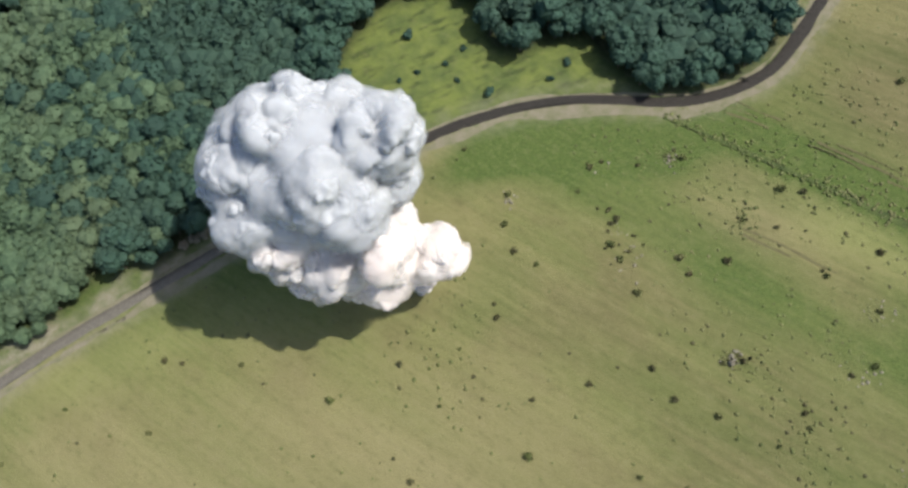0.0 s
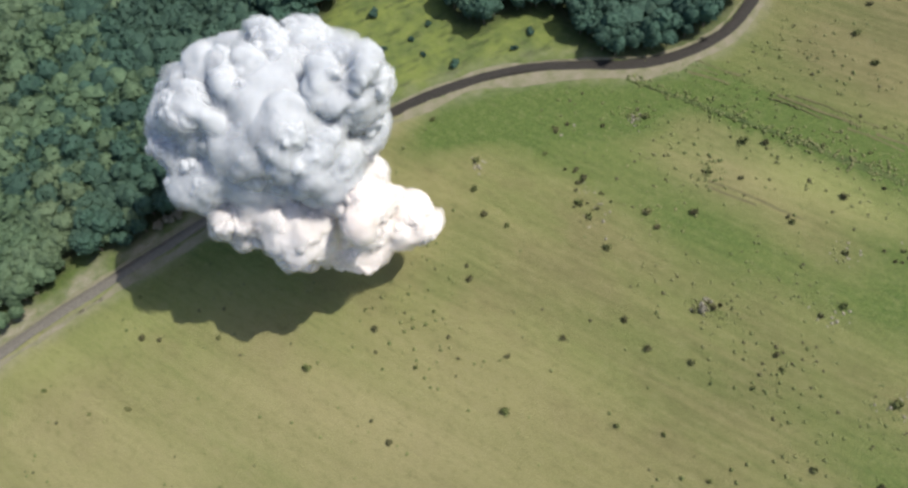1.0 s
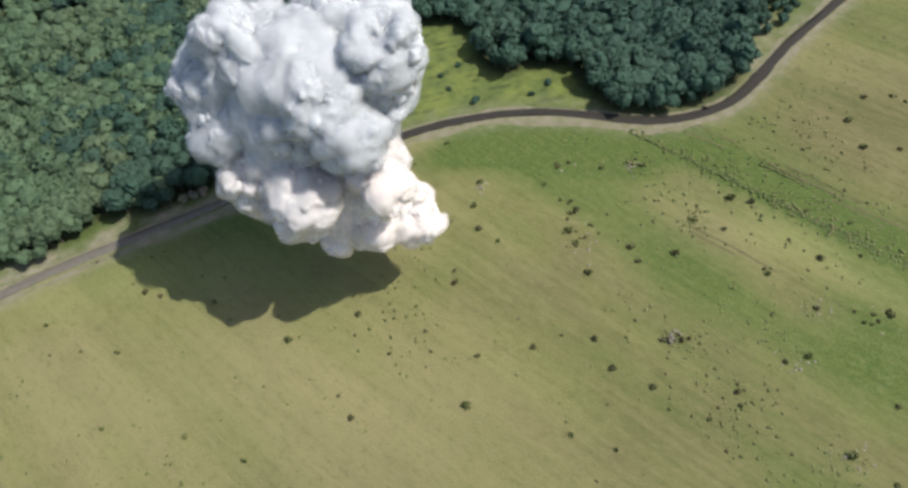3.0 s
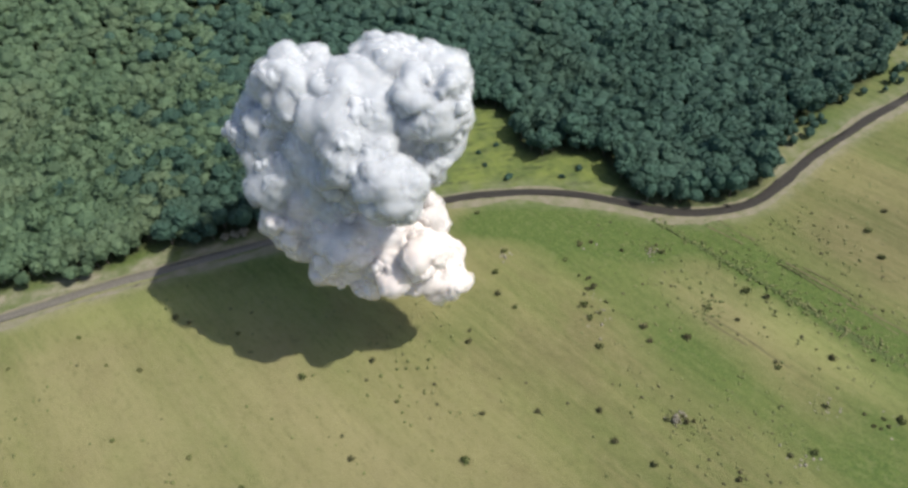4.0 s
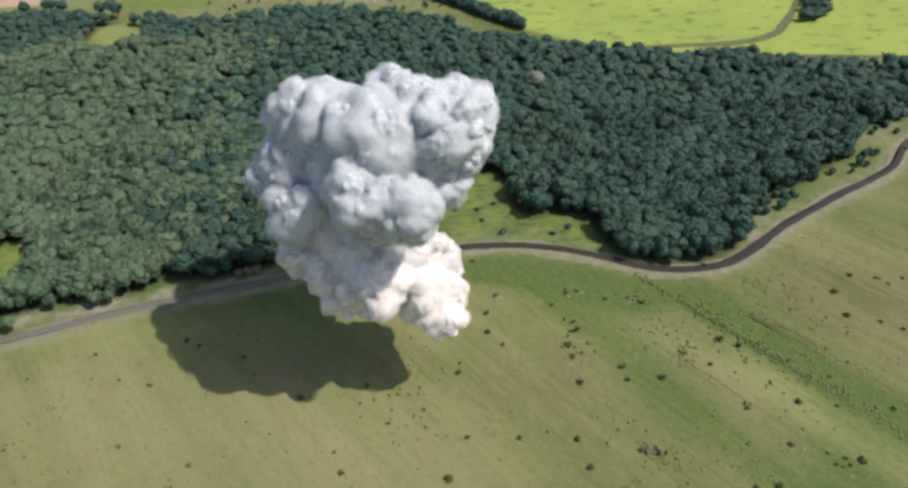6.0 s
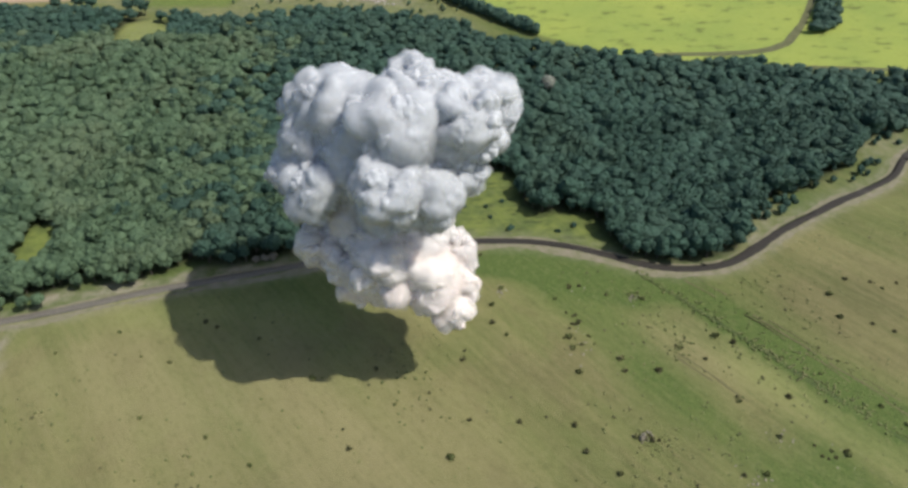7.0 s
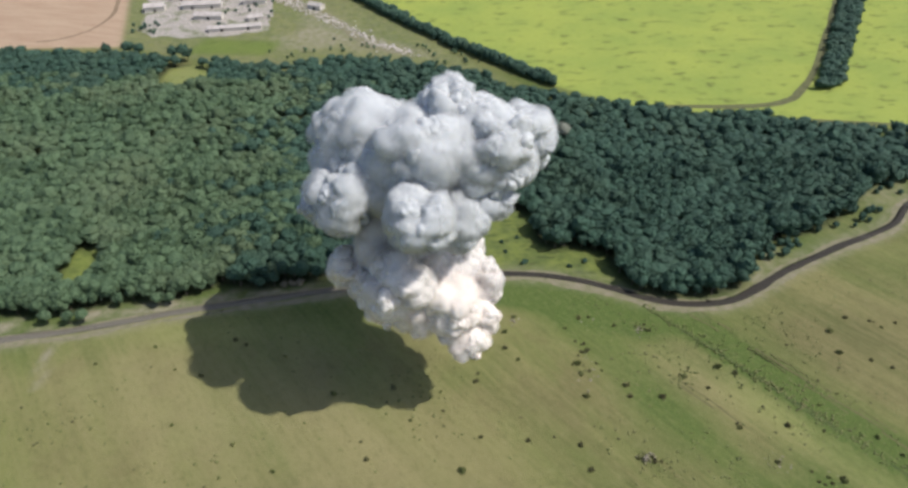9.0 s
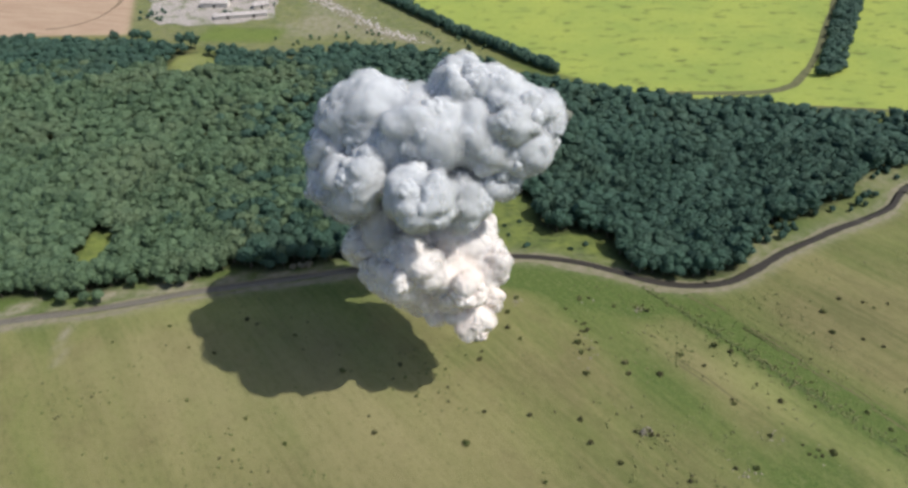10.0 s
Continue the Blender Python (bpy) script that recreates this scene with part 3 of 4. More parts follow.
def plant_woods():
    rng = np.random.default_rng(11)
    near = scatter(WOODS, 3.7, rng, GLADES)
    near = near[near[:, 1] < 150]
    far = scatter(WOODS, 4.8, rng, GLADES)
    far = far[(far[:, 1] >= 150) & (far[:, 0] > -235 - 0.75 * (far[:, 1] - 40))]
    near = near[near[:, 0] > -215 - 0.75 * (near[:, 1] - 40)]
    edge = seg_distance(near, np.array(WOODS))
    # the trees picked as single things: the outer rows along the road
    order = np.argsort(edge + 0.03 * np.abs(near[:, 0] + 60) + 1000 * ((near[:, 0] < -190) | (near[:, 0] > 200)))
    single = np.zeros(len(near), bool)
    single[order[:290]] = True
    kinds = {}
    for dark in (False, True):
        for k in range(5):
            r, h = rng.uniform(2.7, 3.5), rng.uniform(7.0, 9.5)
            kinds[dark, k] = make_tree("tree", rng, r, h, MAT["dark_leaf" if dark else "light_leaf"],
                                       "dense dark green broadleaf tree at the woodland edge" if dark else "light olive-green broadleaf tree at the woodland edge")
            tagged(kinds[dark, k], group="trees along the woodland edge")
    used = set()
    dk = is_dark(near[single])
    for (x, y), dark in zip(near[single], dk):
        k = (bool(dark), int(rng.integers(5)))
        m = pose(x, y, -0.1, 0, 0, rng.uniform(0, 360)) @ Matrix.Scale(rng.uniform(0.75, 1.2), 4)
        if k in used:
            copy_thing(kinds[k], m)
        else:
            kinds[k].matrix_basis = m
            used.add(k)
    for k, ob in kinds.items():
        if k not in used:
            ob.matrix_basis = pose(-200 + 6 * k[1], 60 + 8 * k[0], 0)
    rest = np.vstack([near[~single], far])
    rd = is_dark(rest)
    for dark, name, label in ((False, "light_woodland", "wide olive-green broadleaf woodland canopy"), (True, "dark_woodland", "dense dark green woodland canopy")):
        shapes = [(rng.uniform(2.3, 3.7), rng.uniform(3.6, 5.2), int(rng.integers(9, 18))) for _ in range(12)]
        fine = [crown_mesh(rng, 2, r, h, n, 170) for r, h, n in shapes]
        plain = [crown_mesh(rng, 2, r, h, n, 60) for r, h, n in shapes]
        parts = []
        for x, y in rest[rd == dark]:
            v, f = (fine if y < 130 and x > -150 else plain)[int(rng.integers(12))]
            swell = noise.noise((x * 0.045, y * 0.045, 5.0))
            a, s = rng.uniform(0, 2 * math.pi), (0.62 + 0.64 * rng.uniform() ** 1.6) * (1 + 0.3 * swell)
            if rng.uniform() < 0.04:
                continue
            c, q = math.cos(a) * s, math.sin(a) * s
            parts.append((np.column_stack([v[:, 0] * c - v[:, 1] * q + x, v[:, 0] * q + v[:, 1] * c + y, v[:, 2] * s * rng.uniform(0.85, 1.35) + rng.uniform(2.4, 3.5) + swell]), f))
        d, f = ICO[1]
        for x, y in rest[rd == dark]:  # saplings and low growth under the crowns
            q = rng.uniform(2.4, 3.7)
            parts.append((d * (q, q, 0.7 * q) * rng.uniform(0.7, 1.2, (len(d), 1)) + (x + rng.uniform(-2.2, 2.2), y + rng.uniform(-2.2, 2.2), rng.uniform(3.6, 5.6)), f))
        v, f = join(parts)
        tagged(link_mesh(name, v, f, MAT["dark_leaf" if dark else "light_leaf"], smooth=False), label, "woodland", kind="stuff")


plant_woods()


def tree_line(name, xy, leaf, label, rng, size):
    forms = [crown_mesh(rng, 2, rng.uniform(2.2, 3.0), rng.uniform(5, 6.5), 11, 24) for _ in range(5)]
    parts = []
    for x, y in xy:
        v, f = forms[int(rng.integers(5))]
        s = size * rng.uniform(0.7, 1.2)
        parts.append((v * s + (x, y, rng.uniform(-0.4, 0.6)), f))
    v, f = join(parts)
    return tagged(link_mesh(name, v, f, leaf, smooth=False), label, "tree row", kind="stuff")


def plant_rows():
    rng = np.random.default_rng(5)
    side = line_frame(HEDGE)
    xy = np.vstack([HEDGE + side * rng.normal(0, 1.6, (len(HEDGE), 1)) + rng.normal(0, 0.6, HEDGE.shape) for _ in range(3)])
    tree_line("hedgerow", xy, MAT["dark_leaf"], "dark hedgerow of trees between lane and field", rng, 1.15)
    tree_line("shelter_belt", scatter(BELT, 3.0, rng), MAT["dark_leaf"], "dark shelter belt of trees in the bright field", rng, 1.0)
    # scrub on the rough land behind the wood
    scrub = rng.uniform((-120, 268), (40, 330), (90, 2))
    d = seg_distance(scrub, RUBBLE_LANE)
    scrub = scrub[(d > 8) & (scrub[:, 1] < 300 - 0.25 * scrub[:, 0] - 20 + 25 * (scrub[:, 0] > -80))]
    verge = np.column_stack([rng.uniform(122, 235, 58), 5 + 13 * rng.uniform(size=58) ** 0.6])
    verge[:, 1] += np.interp(verge[:, 0], ROAD[:, 0], ROAD[:, 1]) + 1.5
    tree_line("verge_scrub", verge, MAT["dark_leaf"], "low dark scrub between road and wood", rng, 0.62)
    tree_line("scrub", scrub, MAT["light_leaf"], "scattered green scrub behind the wood", rng, 0.5)
    for x, y, s in ((-228, 300, 1.5), (-214, 301, 1.7), (-206, 299, 1.5), (-181, 291, 1.6), (-174, 290, 1.8), (-171, 288, 1.5), (-151, 280, 1.2), (-143, 278, 1.2)):
        t = make_tree("tree", rng, 3.2, 7.5, MAT["dark_leaf"], "large dark round tree on the back edge of the wood")
        t.matrix_basis = pose(x, y, 0) @ Matrix.Scale(s * 0.8, 4)
    for x, y, s in ((-155, 33.5, 0.8), (-147, 33, 0.75), (-142, 33.5, 0.8), (-132, 42, 0.75), (-117, 41.6, 0.8), (-113, 42.4, 0.7)):
        t = make_tree("tree", rng, 3.3, 7.5, MAT["light_leaf"], "round roadside tree standing before the wood")
        t.matrix_basis = pose(x, y, 0) @ Matrix.Scale(s, 4)
    t = make_tree("tree", rng, 3.4, 9.5, MAT["pale_leaf"], "pale whitish-grey tree among dark woodland")
    t.matrix_basis = pose(58.5, 162, 0) @ Matrix.Scale(1.2, 4)


plant_rows()


# ---- shrubs and weeds of the field ----
def make_shrub(name, rng, size, leaf, label, heads=5):
    root = new(name)
    tagged(root, label, "shrub", group="shrubs of the field")
    stems = [tube([(0.08 * math.cos(a), 0.08 * math.sin(a), -0.05), (0.35 * size * math.cos(a), 0.35 * size * math.sin(a), 0.6 * size)], [0.04, 0.015], 5)
             for a in (0.3, 2.2, 4.4)]
    v, f = join(stems)
    link_mesh("stems", v, f, MAT["bark"], root)
    clumps = []
    for _ in range(heads):
        a, q = rng.uniform(0, 2 * math.pi), rng.uniform(0, 0.55) * size
        c = crown_mesh(rng, 2, size * rng.uniform(0.3, 0.5), size * rng.uniform(0.5, 0.8), 9, 24)
        c[0][:, :] += (math.cos(a) * q, math.sin(a) * q, 0.1 * size)
        clumps.append(c)
    v, f = join(clumps)
    link_mesh("foliage", v, f, leaf, root)
    return root


def plant_shrubs():
    rng = np.random.default_rng(21)
    dark = [(30.3, -29.6), (14.3, -27), (0.2, -25.1), (58.1, -52.6), (31.5, -38.3), (50.3, -11.7), (60.5, -12.1), (11.6, 12.6), (1.3, 1.1), (0.1, -2.6),
            (40.3, 9.6), (39.3, 12.7), (52.9, 21.7), (88.2, -3.1), (72.6, -49.4), (104, -62), (61.2, -87.3), (-27.1, -3.7), (-84.3, 21.4), (-80.2, 18.7),
            (106.6, -28.2), (96.4, -25.7), (-34.8, -31.2), (77, -9.3), (51.2, -36.2), (142.9, -3.4), (139.6, 21.3), (137.7, 0.1)]
    mixed = [(16.6, 28.3), (40.7, 26.2), (61, 21.1), (64.9, 18.5), (12.4, 20.3), (34.7, 21), (35.7, 3.7), (36.1, -1.2), (43.5, 0.3), (11.5, 46), (83.4, -0.1),
             (70.1, -3.9), (50.3, -6.8), (35.7, -10.7), (15.5, 6.9), (81.1, -25.6), (87.3, -38.4), (99.9, -44.4), (103.8, -45.7), (78.6, -49.7), (57, -56.1), (-6.4, -36.5),
             (-47, -5.5), (-76, -24), (-92.7, 4.7), (128.1, 4.3), (101.2, -10.8), (39.2, -45.8), (130.5, 15), (118.3, -13.6), (122.1, -31.1), (75.1, -74.1)]
    low = [(-21.6, -17.5), (-96.5, -15.7), (-46.8, -5.4), (-11.6, -6.2), (-65.2, 12), (-112, 19.3), (-91.9, 4.5), (15.8, -51), (24.7, -57.2), (28.4, -70.4), (50.4, -77.9),
           (76.2, -89.6), (80.9, -82.4), (91.8, -67), (48.7, -57), (150, 16), (129, 4), (110, -18), (126, -38), (-102, 8), (-62, -34), (-130, 12), (46.6, -35)]
    for spots, leaf, size, label in ((dark, "shrub_leaf", 1.25, "small dark green bush in dry grass"), (mixed, "weed", 0.95, "low grey-green weed bush in the field"),
                                     (low, "dusty", 0.8, "low dry brownish tussock in the field")):
        kinds = [make_shrub("shrub", rng, size, MAT[leaf if leaf != "dusty" else "weed"], label) for _ in range(3)]
        for i, (x, y) in enumerate(spots):
            m = pose(x, y, 0.0, 0, 0, rng.uniform(0, 360)) @ Matrix.Scale(rng.uniform(0.75, 1.25), 4)
            if i < 3:
                kinds[i].matrix_basis = m
            else:
                copy_thing(kinds[i % 3], m)
    # tight clusters of little dark bushes
    clump = [make_shrub("shrub", rng, 0.75, MAT["shrub_leaf"], "little dark bush in a tight cluster", 4) for _ in range(3)]
    spots = [(cx + rng.normal() * sx, cy + rng.normal() * sy) for cx, cy, sx, sy, count in
             ((39.5, 10, 2.0, 1.5, 7), (37, 1.2, 2.6, 2.0, 8), (100.5, -43, 3.4, 2.0, 6), (71, -3, 1.4, 1.0, 2), (82, -26, 2.0, 1.5, 2),
              (149, 17, 3.0, 2.0, 4), (50.5, -36, 1.2, 0.8, 2), (62, 20.5, 2.0, 1.0, 3), (41, 26, 2.2, 1.2, 2)) for _ in range(count)]
    for i, (x, y) in enumerate(spots):
        m = pose(x, y, 0.0, 0, 0, rng.uniform(0, 360)) @ Matrix.Scale(rng.uniform(0.6, 1.2), 4)
        if i < 3:
            clump[i].matrix_basis = m
        else:
            copy_thing(clump[i % 3], m)
    # a pale dry bush beside two dark ones
    s = make_shrub("shrub", rng, 1.3, MAT["dusty"], "pale bleached dry bush beside dark bushes")
    s.matrix_basis = pose(48.6, -35.4, 0)
    for x, y in ((-72, 50.5), (-68.5, 50.8), (-65, 51.5)):
        s = make_shrub("shrub", rng, 2.6, MAT["dusty"], "dust-covered beige bush beside the road")
        s.matrix_basis = pose(x, y, 0)
    # dark bushes in the glade
    for x, y, q in ((10.5, 89.6, 2.6), (25, 60.4, 2.0), (8.2, 76.1, 1.2), (17.2, 75.2, 1.3), (18.1, 68.1, 1.1), (2.3, 75.5, 1.2), (24, 78, 1.3), (50, 60, 1.8), (43, 57, 1.3), (137, 64, 1.8), (143, 66, 1.6)):
        s = make_shrub("shrub", rng, q, MAT["dark_leaf"], "dark bush in the grassy glade")
        s.matrix_basis = pose(x, y, 0)


plant_shrubs()


def sow_weeds():
    """Loose tussocks over the near field, too many to count."""
    rng = np.random.default_rng(33)
    d, f = ICO[1]
    parts = []
    while len(parts) < 2600:
        x, y = rng.uniform(-150, 190), rng.uniform(-95, 52)
        if y > np.interp(x, ROAD[:, 0], ROAD[:, 1]) - 8:
            continue
        dens = 0.10 + 0.5 * (noise.noise((x * 0.03, y * 0.03, 9)) > 0.15) + 0.4 * (x > 40)
        if rng.uniform() > dens:
            continue
        s = rng.uniform(0.10, 0.40)
        parts.append((d * s * np.array([1.4, 1.4, 0.5]) * rng.uniform(0.6, 1.4, (len(d), 1)) + (x, y, s * 0.2), f))
    def tussock(x, y, s):
        parts.append((d * s * np.array([1.4, 1.4, 0.55]) * rng.uniform(0.6, 1.4, (len(d), 1)) + (x, y, s * 0.2), ICO[1][1]))

    for _ in range(700):  # rank growth along the old headland ditch, thinner in its tyre ruts
        s0, ditch = rng.uniform(-14, 130), rng.uniform() < 0.72
        off = -4.2 + rng.normal(0, 1.5) if ditch else rng.choice([0.0, 2.2, 5.5, 7.7]) + rng.normal(0, 0.5)
        tussock(79 + 0.60 * s0 + 0.80 * off, 24 - 0.80 * s0 + 0.60 * off, rng.uniform(0.12, 0.42) if ditch else rng.uniform(0.12, 0.3))
    for x, y, spread in ((39, 9, 3.2), (38, 0, 3.4), (101, -45, 3.6), (76, -50, 3.2), (50, -36, 2.2), (75, -74, 3.4), (77, -89, 4.0), (62, 20, 2.6), (87, -38, 2.8), (70, -4, 2.4), (92, -67, 3.0)):
        for _ in range(42):
            tussock(x + rng.normal(0, spread), y + rng.normal(0, spread), rng.uniform(0.12, 0.36))
    dry = []
    for x, y, spread in ((39, 7, 2.2), (38, -1, 3.0), (101, -46, 2.6), (76, -51, 2.4), (49, -35, 1.5), (75, -75, 2.6), (62, 19, 2.0), (87, -39, 2.0), (17, 27, 1.5), (41, 25, 1.5)):
        for _ in range(16):
            s = rng.uniform(0.18, 0.42)
            dry.append((d * s * np.array([1.3, 1.3, 0.6]) * rng.uniform(0.6, 1.4, (len(d), 1)) + (x + rng.normal(0, spread), y + rng.normal(0, spread), s * 0.2), ICO[1][1]))
    v, f = join(dry)
    tagged(link_mesh("dry_weeds", v, f, MAT["dusty"]), "pale dry weeds in loose clusters", "weeds", kind="stuff")
    v, f = join(parts[0:2600:6])
    tagged(link_mesh("dark_weeds", v, f, MAT["shrub_leaf"]), "small dark weeds dotted over the field", "weeds", kind="stuff")
    v, f = join([p for i, p in enumerate(parts) if i >= 2600 or i % 6])
    tagged(link_mesh("weeds", v, f, MAT["weed"]), "scattered small weeds and tussocks", "weeds", kind="stuff")


sow_weeds()


# ---- farmstead beyond the wood ----
def block(x, y, z, sx, sy, sz):
    bm = bmesh.new()
    bmesh.ops.create_cube(bm, size=1.0)
    v = np.array([p.co[:] for p in bm.verts]) * (sx, sy, sz) + (x, y, z)
    f = np.array([[p.index for p in q.verts] for q in bm.faces])
    bm.free()
    return v, f


def make_barn(name, length, width, height, label, doors=2):
    root = new(name)
    tagged(root, label, "building")
    v, f = block(0, 0, height / 2, length, width, height)
    link_mesh("wall", v, f, MAT["wall"], root, smooth=False)
    e, ridge = 0.5, height + width * 0.22
    for side in (-1, 1):
        a = np.array([(-length / 2 - e, side * (width / 2 + e), height - 0.1), (length / 2 + e, side * (width / 2 + e), height - 0.1),
                      (length / 2 + e, 0, ridge), (-length / 2 - e, 0, ridge)])
        v = np.vstack([a, a + (0, 0, 0.2)])
        f = np.array([(0, 1, 2, 3), (7, 6, 5, 4), (0, 4, 5, 1), (1, 5, 6, 2), (2, 6, 7, 3), (3, 7, 4, 0)])
        link_mesh("roof", v, f, MAT["roof"], root, smooth=False)
    for s in (-1, 1):
        v = np.array([(s * length / 2, -width / 2, height), (s * length / 2, width / 2, height), (s * length / 2, 0, ridge - 0.1),
                      (s * (length / 2 - 0.3), -width / 2, height), (s * (length / 2 - 0.3), width / 2, height), (s * (length / 2 - 0.3), 0, ridge - 0.1)])
        link_mesh("gable", v, np.array([(0, 1, 2), (5, 4, 3)]), MAT["wall"], root, smooth=False)
    # open doorways as near-black panels; the shade inside is in their colour
    for k in range(doors):
        x = (k + 0.5) / doors * length - length / 2
        v, f = block(x, -width / 2 - 0.04, 1.1, 1.8, 0.12, 2.2)
        link_mesh("door", v, f, MAT["dark_opening"], root, smooth=False)
    return root


def build_farm():
    rng = np.random.default_rng(8)
    ring = smooth_line(YARD + YARD[:1], 5.0)[:-1] + rng.normal(0, 1.3, (len(smooth_line(YARD + YARD[:1], 5.0)) - 1, 2))
    v = np.column_stack([ring, np.full(len(ring), 0.02)])
    c = v.mean(0)
    rim = np.vstack([v, v + (0, 0, 0.14), [c + (0, 0, 0.14)]])
    k = len(v)
    me_faces = np.array([(i, (i + 1) % k, k + (i + 1) % k) for i in range(k)] + [(i, k + (i + 1) % k, k + i) for i in range(k)]
                        + [(k + i, k + (i + 1) % k, 2 * k) for i in range(k)])
    tagged(link_mesh("yard", rim, me_faces, MAT["yard"], smooth=False), "pale cracked concrete farmyard", "yard", kind="structure")
    for x, y, turn, l, w, h in ((-226, 398, 12, 15, 9, 4), (-153, 350, 10, 38, 6, 2.6), (-178, 376, -4, 21, 8, 3.4), (-142, 371, 21, 11, 7, 3.0), (-190, 404, 6, 30, 9, 3.6),
                                (-150, 412, 6, 18, 8, 4), (-98, 396, -30, 12, 7, 3.5), (-205, 428, 4, 30, 10, 4)):
        b = make_barn("barn", l, w, h, "long low derelict barn with pale grey roof", 1 if l < 30 else 2)
        b.matrix_basis = pose(x, y, 0.12, 0, 0, turn)
    parts = []
    d, f = ICO[1]
    for _ in range(700):
        p = RUBBLE_LANE[int(rng.integers(len(RUBBLE_LANE)))] + rng.normal(0, 3.5, 2) if rng.uniform() < 0.6 else rng.uniform((-225, 345), (-140, 425))
        s = rng.uniform(0.3, 1.3)
        parts.append((d * s * rng.uniform(0.5, 1.2, (len(d), 1)) * (1.2, 1, 0.6) + (*p, 0.3), f))
    v, f = join(parts)
    tagged(link_mesh("rubble", v, f, MAT["concrete"], smooth=False), "scattered pale rubble and debris", "rubble", kind="stuff")
    side = np.vstack([rng.uniform((-232, 344), (-205, 366), (14, 2)), rng.uniform((-170, 355), (-132, 420), (12, 2))])
    tree_line("yard_bushes", side, MAT["dark_leaf"], "dark bushes around the farmyard", rng, 0.5)


build_farm()


# ---- the blast cloud: rigid billows that drift apart and rise ----
def fbm(dirs, seed, scale, octaves):
    return np.array([noise.fractal(Vector(p) * scale + Vector((seed * 7.3, 1.7, 0)), 0.9, 2.1, octaves) for p in dirs])


def soft_billow(dirs, rng, count, width, height, blend):
    """As billow(), with the creases between the heads filled softly."""
    total = np.ones(len(dirs))
    for c in unit(rng, count):
        w = width * rng.uniform(0.65, 1.4)
        d2 = 2 - 2 * dirs @ c
        total += np.exp(blend * rng.uniform(0.5, 1.25) * np.sqrt(np.clip(1 - d2 / (w * w), 0, 1))) - 1
    return height * np.log(total) / blend


def billow_shape(seed, level):
    """A cauliflower-like body about one unit in radius, with uneven heads of three sizes."""
    rng = np.random.default_rng(seed)
    d, f = ICO[level]
    warp = np.column_stack([fbm(d, seed + k, 1.6, 3) for k in range(3)])
    w = d + 0.30 * warp
    w /= np.linalg.norm(w, axis=1)[:, None]
    r = 0.495 + 0.16 * fbm(d, seed + 5, 1.3, 3) + soft_billow(w, rng, 12, 0.74, 0.34, 8) + soft_billow(w, rng, 56, 0.36, 0.17, 9)
    r += soft_billow(w, rng, 240, 0.17, 0.055, 8) + 0.05 * fbm(d, seed + 9, 3.2, 5)
    return d * r[:, None], f


smoke_cloud = tagged(new("smoke_cloud"), "billowing grey-white blast cloud rising over the field", "smoke cloud")
FORMS = {}
lobes = {}
scene.cycles.transparent_max_bounces = 48
scene.cycles.max_bounces = scene.cycles.diffuse_bounces = scene.cycles.transmission_bounces = 8


def billow_part(name, form, level, parent, m, look_name):
    """One piece of smoke; pieces of the same form and level share their mesh."""
    if (form, level) not in FORMS:
        FORMS[form, level] = make_mesh("smoke", *billow_shape(100 + form, level), MAT["grey_smoke"])
    ob = new(name, FORMS[form, level])
    ob.parent = parent
    ob.matrix_basis = m
    ob.material_slots[0].link = "OBJECT"
    ob.material_slots[0].material = MAT[look_name]
    return ob


def add_lobe(key, radius, kind, seed):
    rng = np.random.default_rng(seed + 60)
    form = (seed * 7 + 5) % 12
    ob = billow_part("smoke_billow", form, 6 if radius >= 9 else 5, smoke_cloud, Matrix.Diagonal((*(radius * rng.uniform(0.90, 1.08, 3)), 1)), kind + "_smoke")
    tagged(ob, {"warm": "warm white billow low in the cloud", "mid": "pinkish-grey dusty billow of the stem"}.get(kind, "cool grey billow of smoke"))
    lobes[key] = ob
    for k, s in enumerate((1.02, 1.04, 1.065, 1.09)):
        billow_part("smoke_haze", form, 5 if k < 1 else 4, ob, pose(0, 0, 0, 2 * k, 3 * k, 4 * k) @ Matrix.Scale(s, 4), kind + "_haze")
    for k, c in enumerate(unit(rng, 6)):
        q = rng.uniform(0.28, 0.48)
        m = pose(*(c * (0.91 - 0.62 * q)), *rng.uniform(0, 360, 3)) @ Matrix.Diagonal((q, q * rng.uniform(0.7, 1.1), q * rng.uniform(0.7, 1.1), 1))
        billow_part("smoke_head", (form + 3 + k) % 12, 4, ob, m, kind + "_smoke")


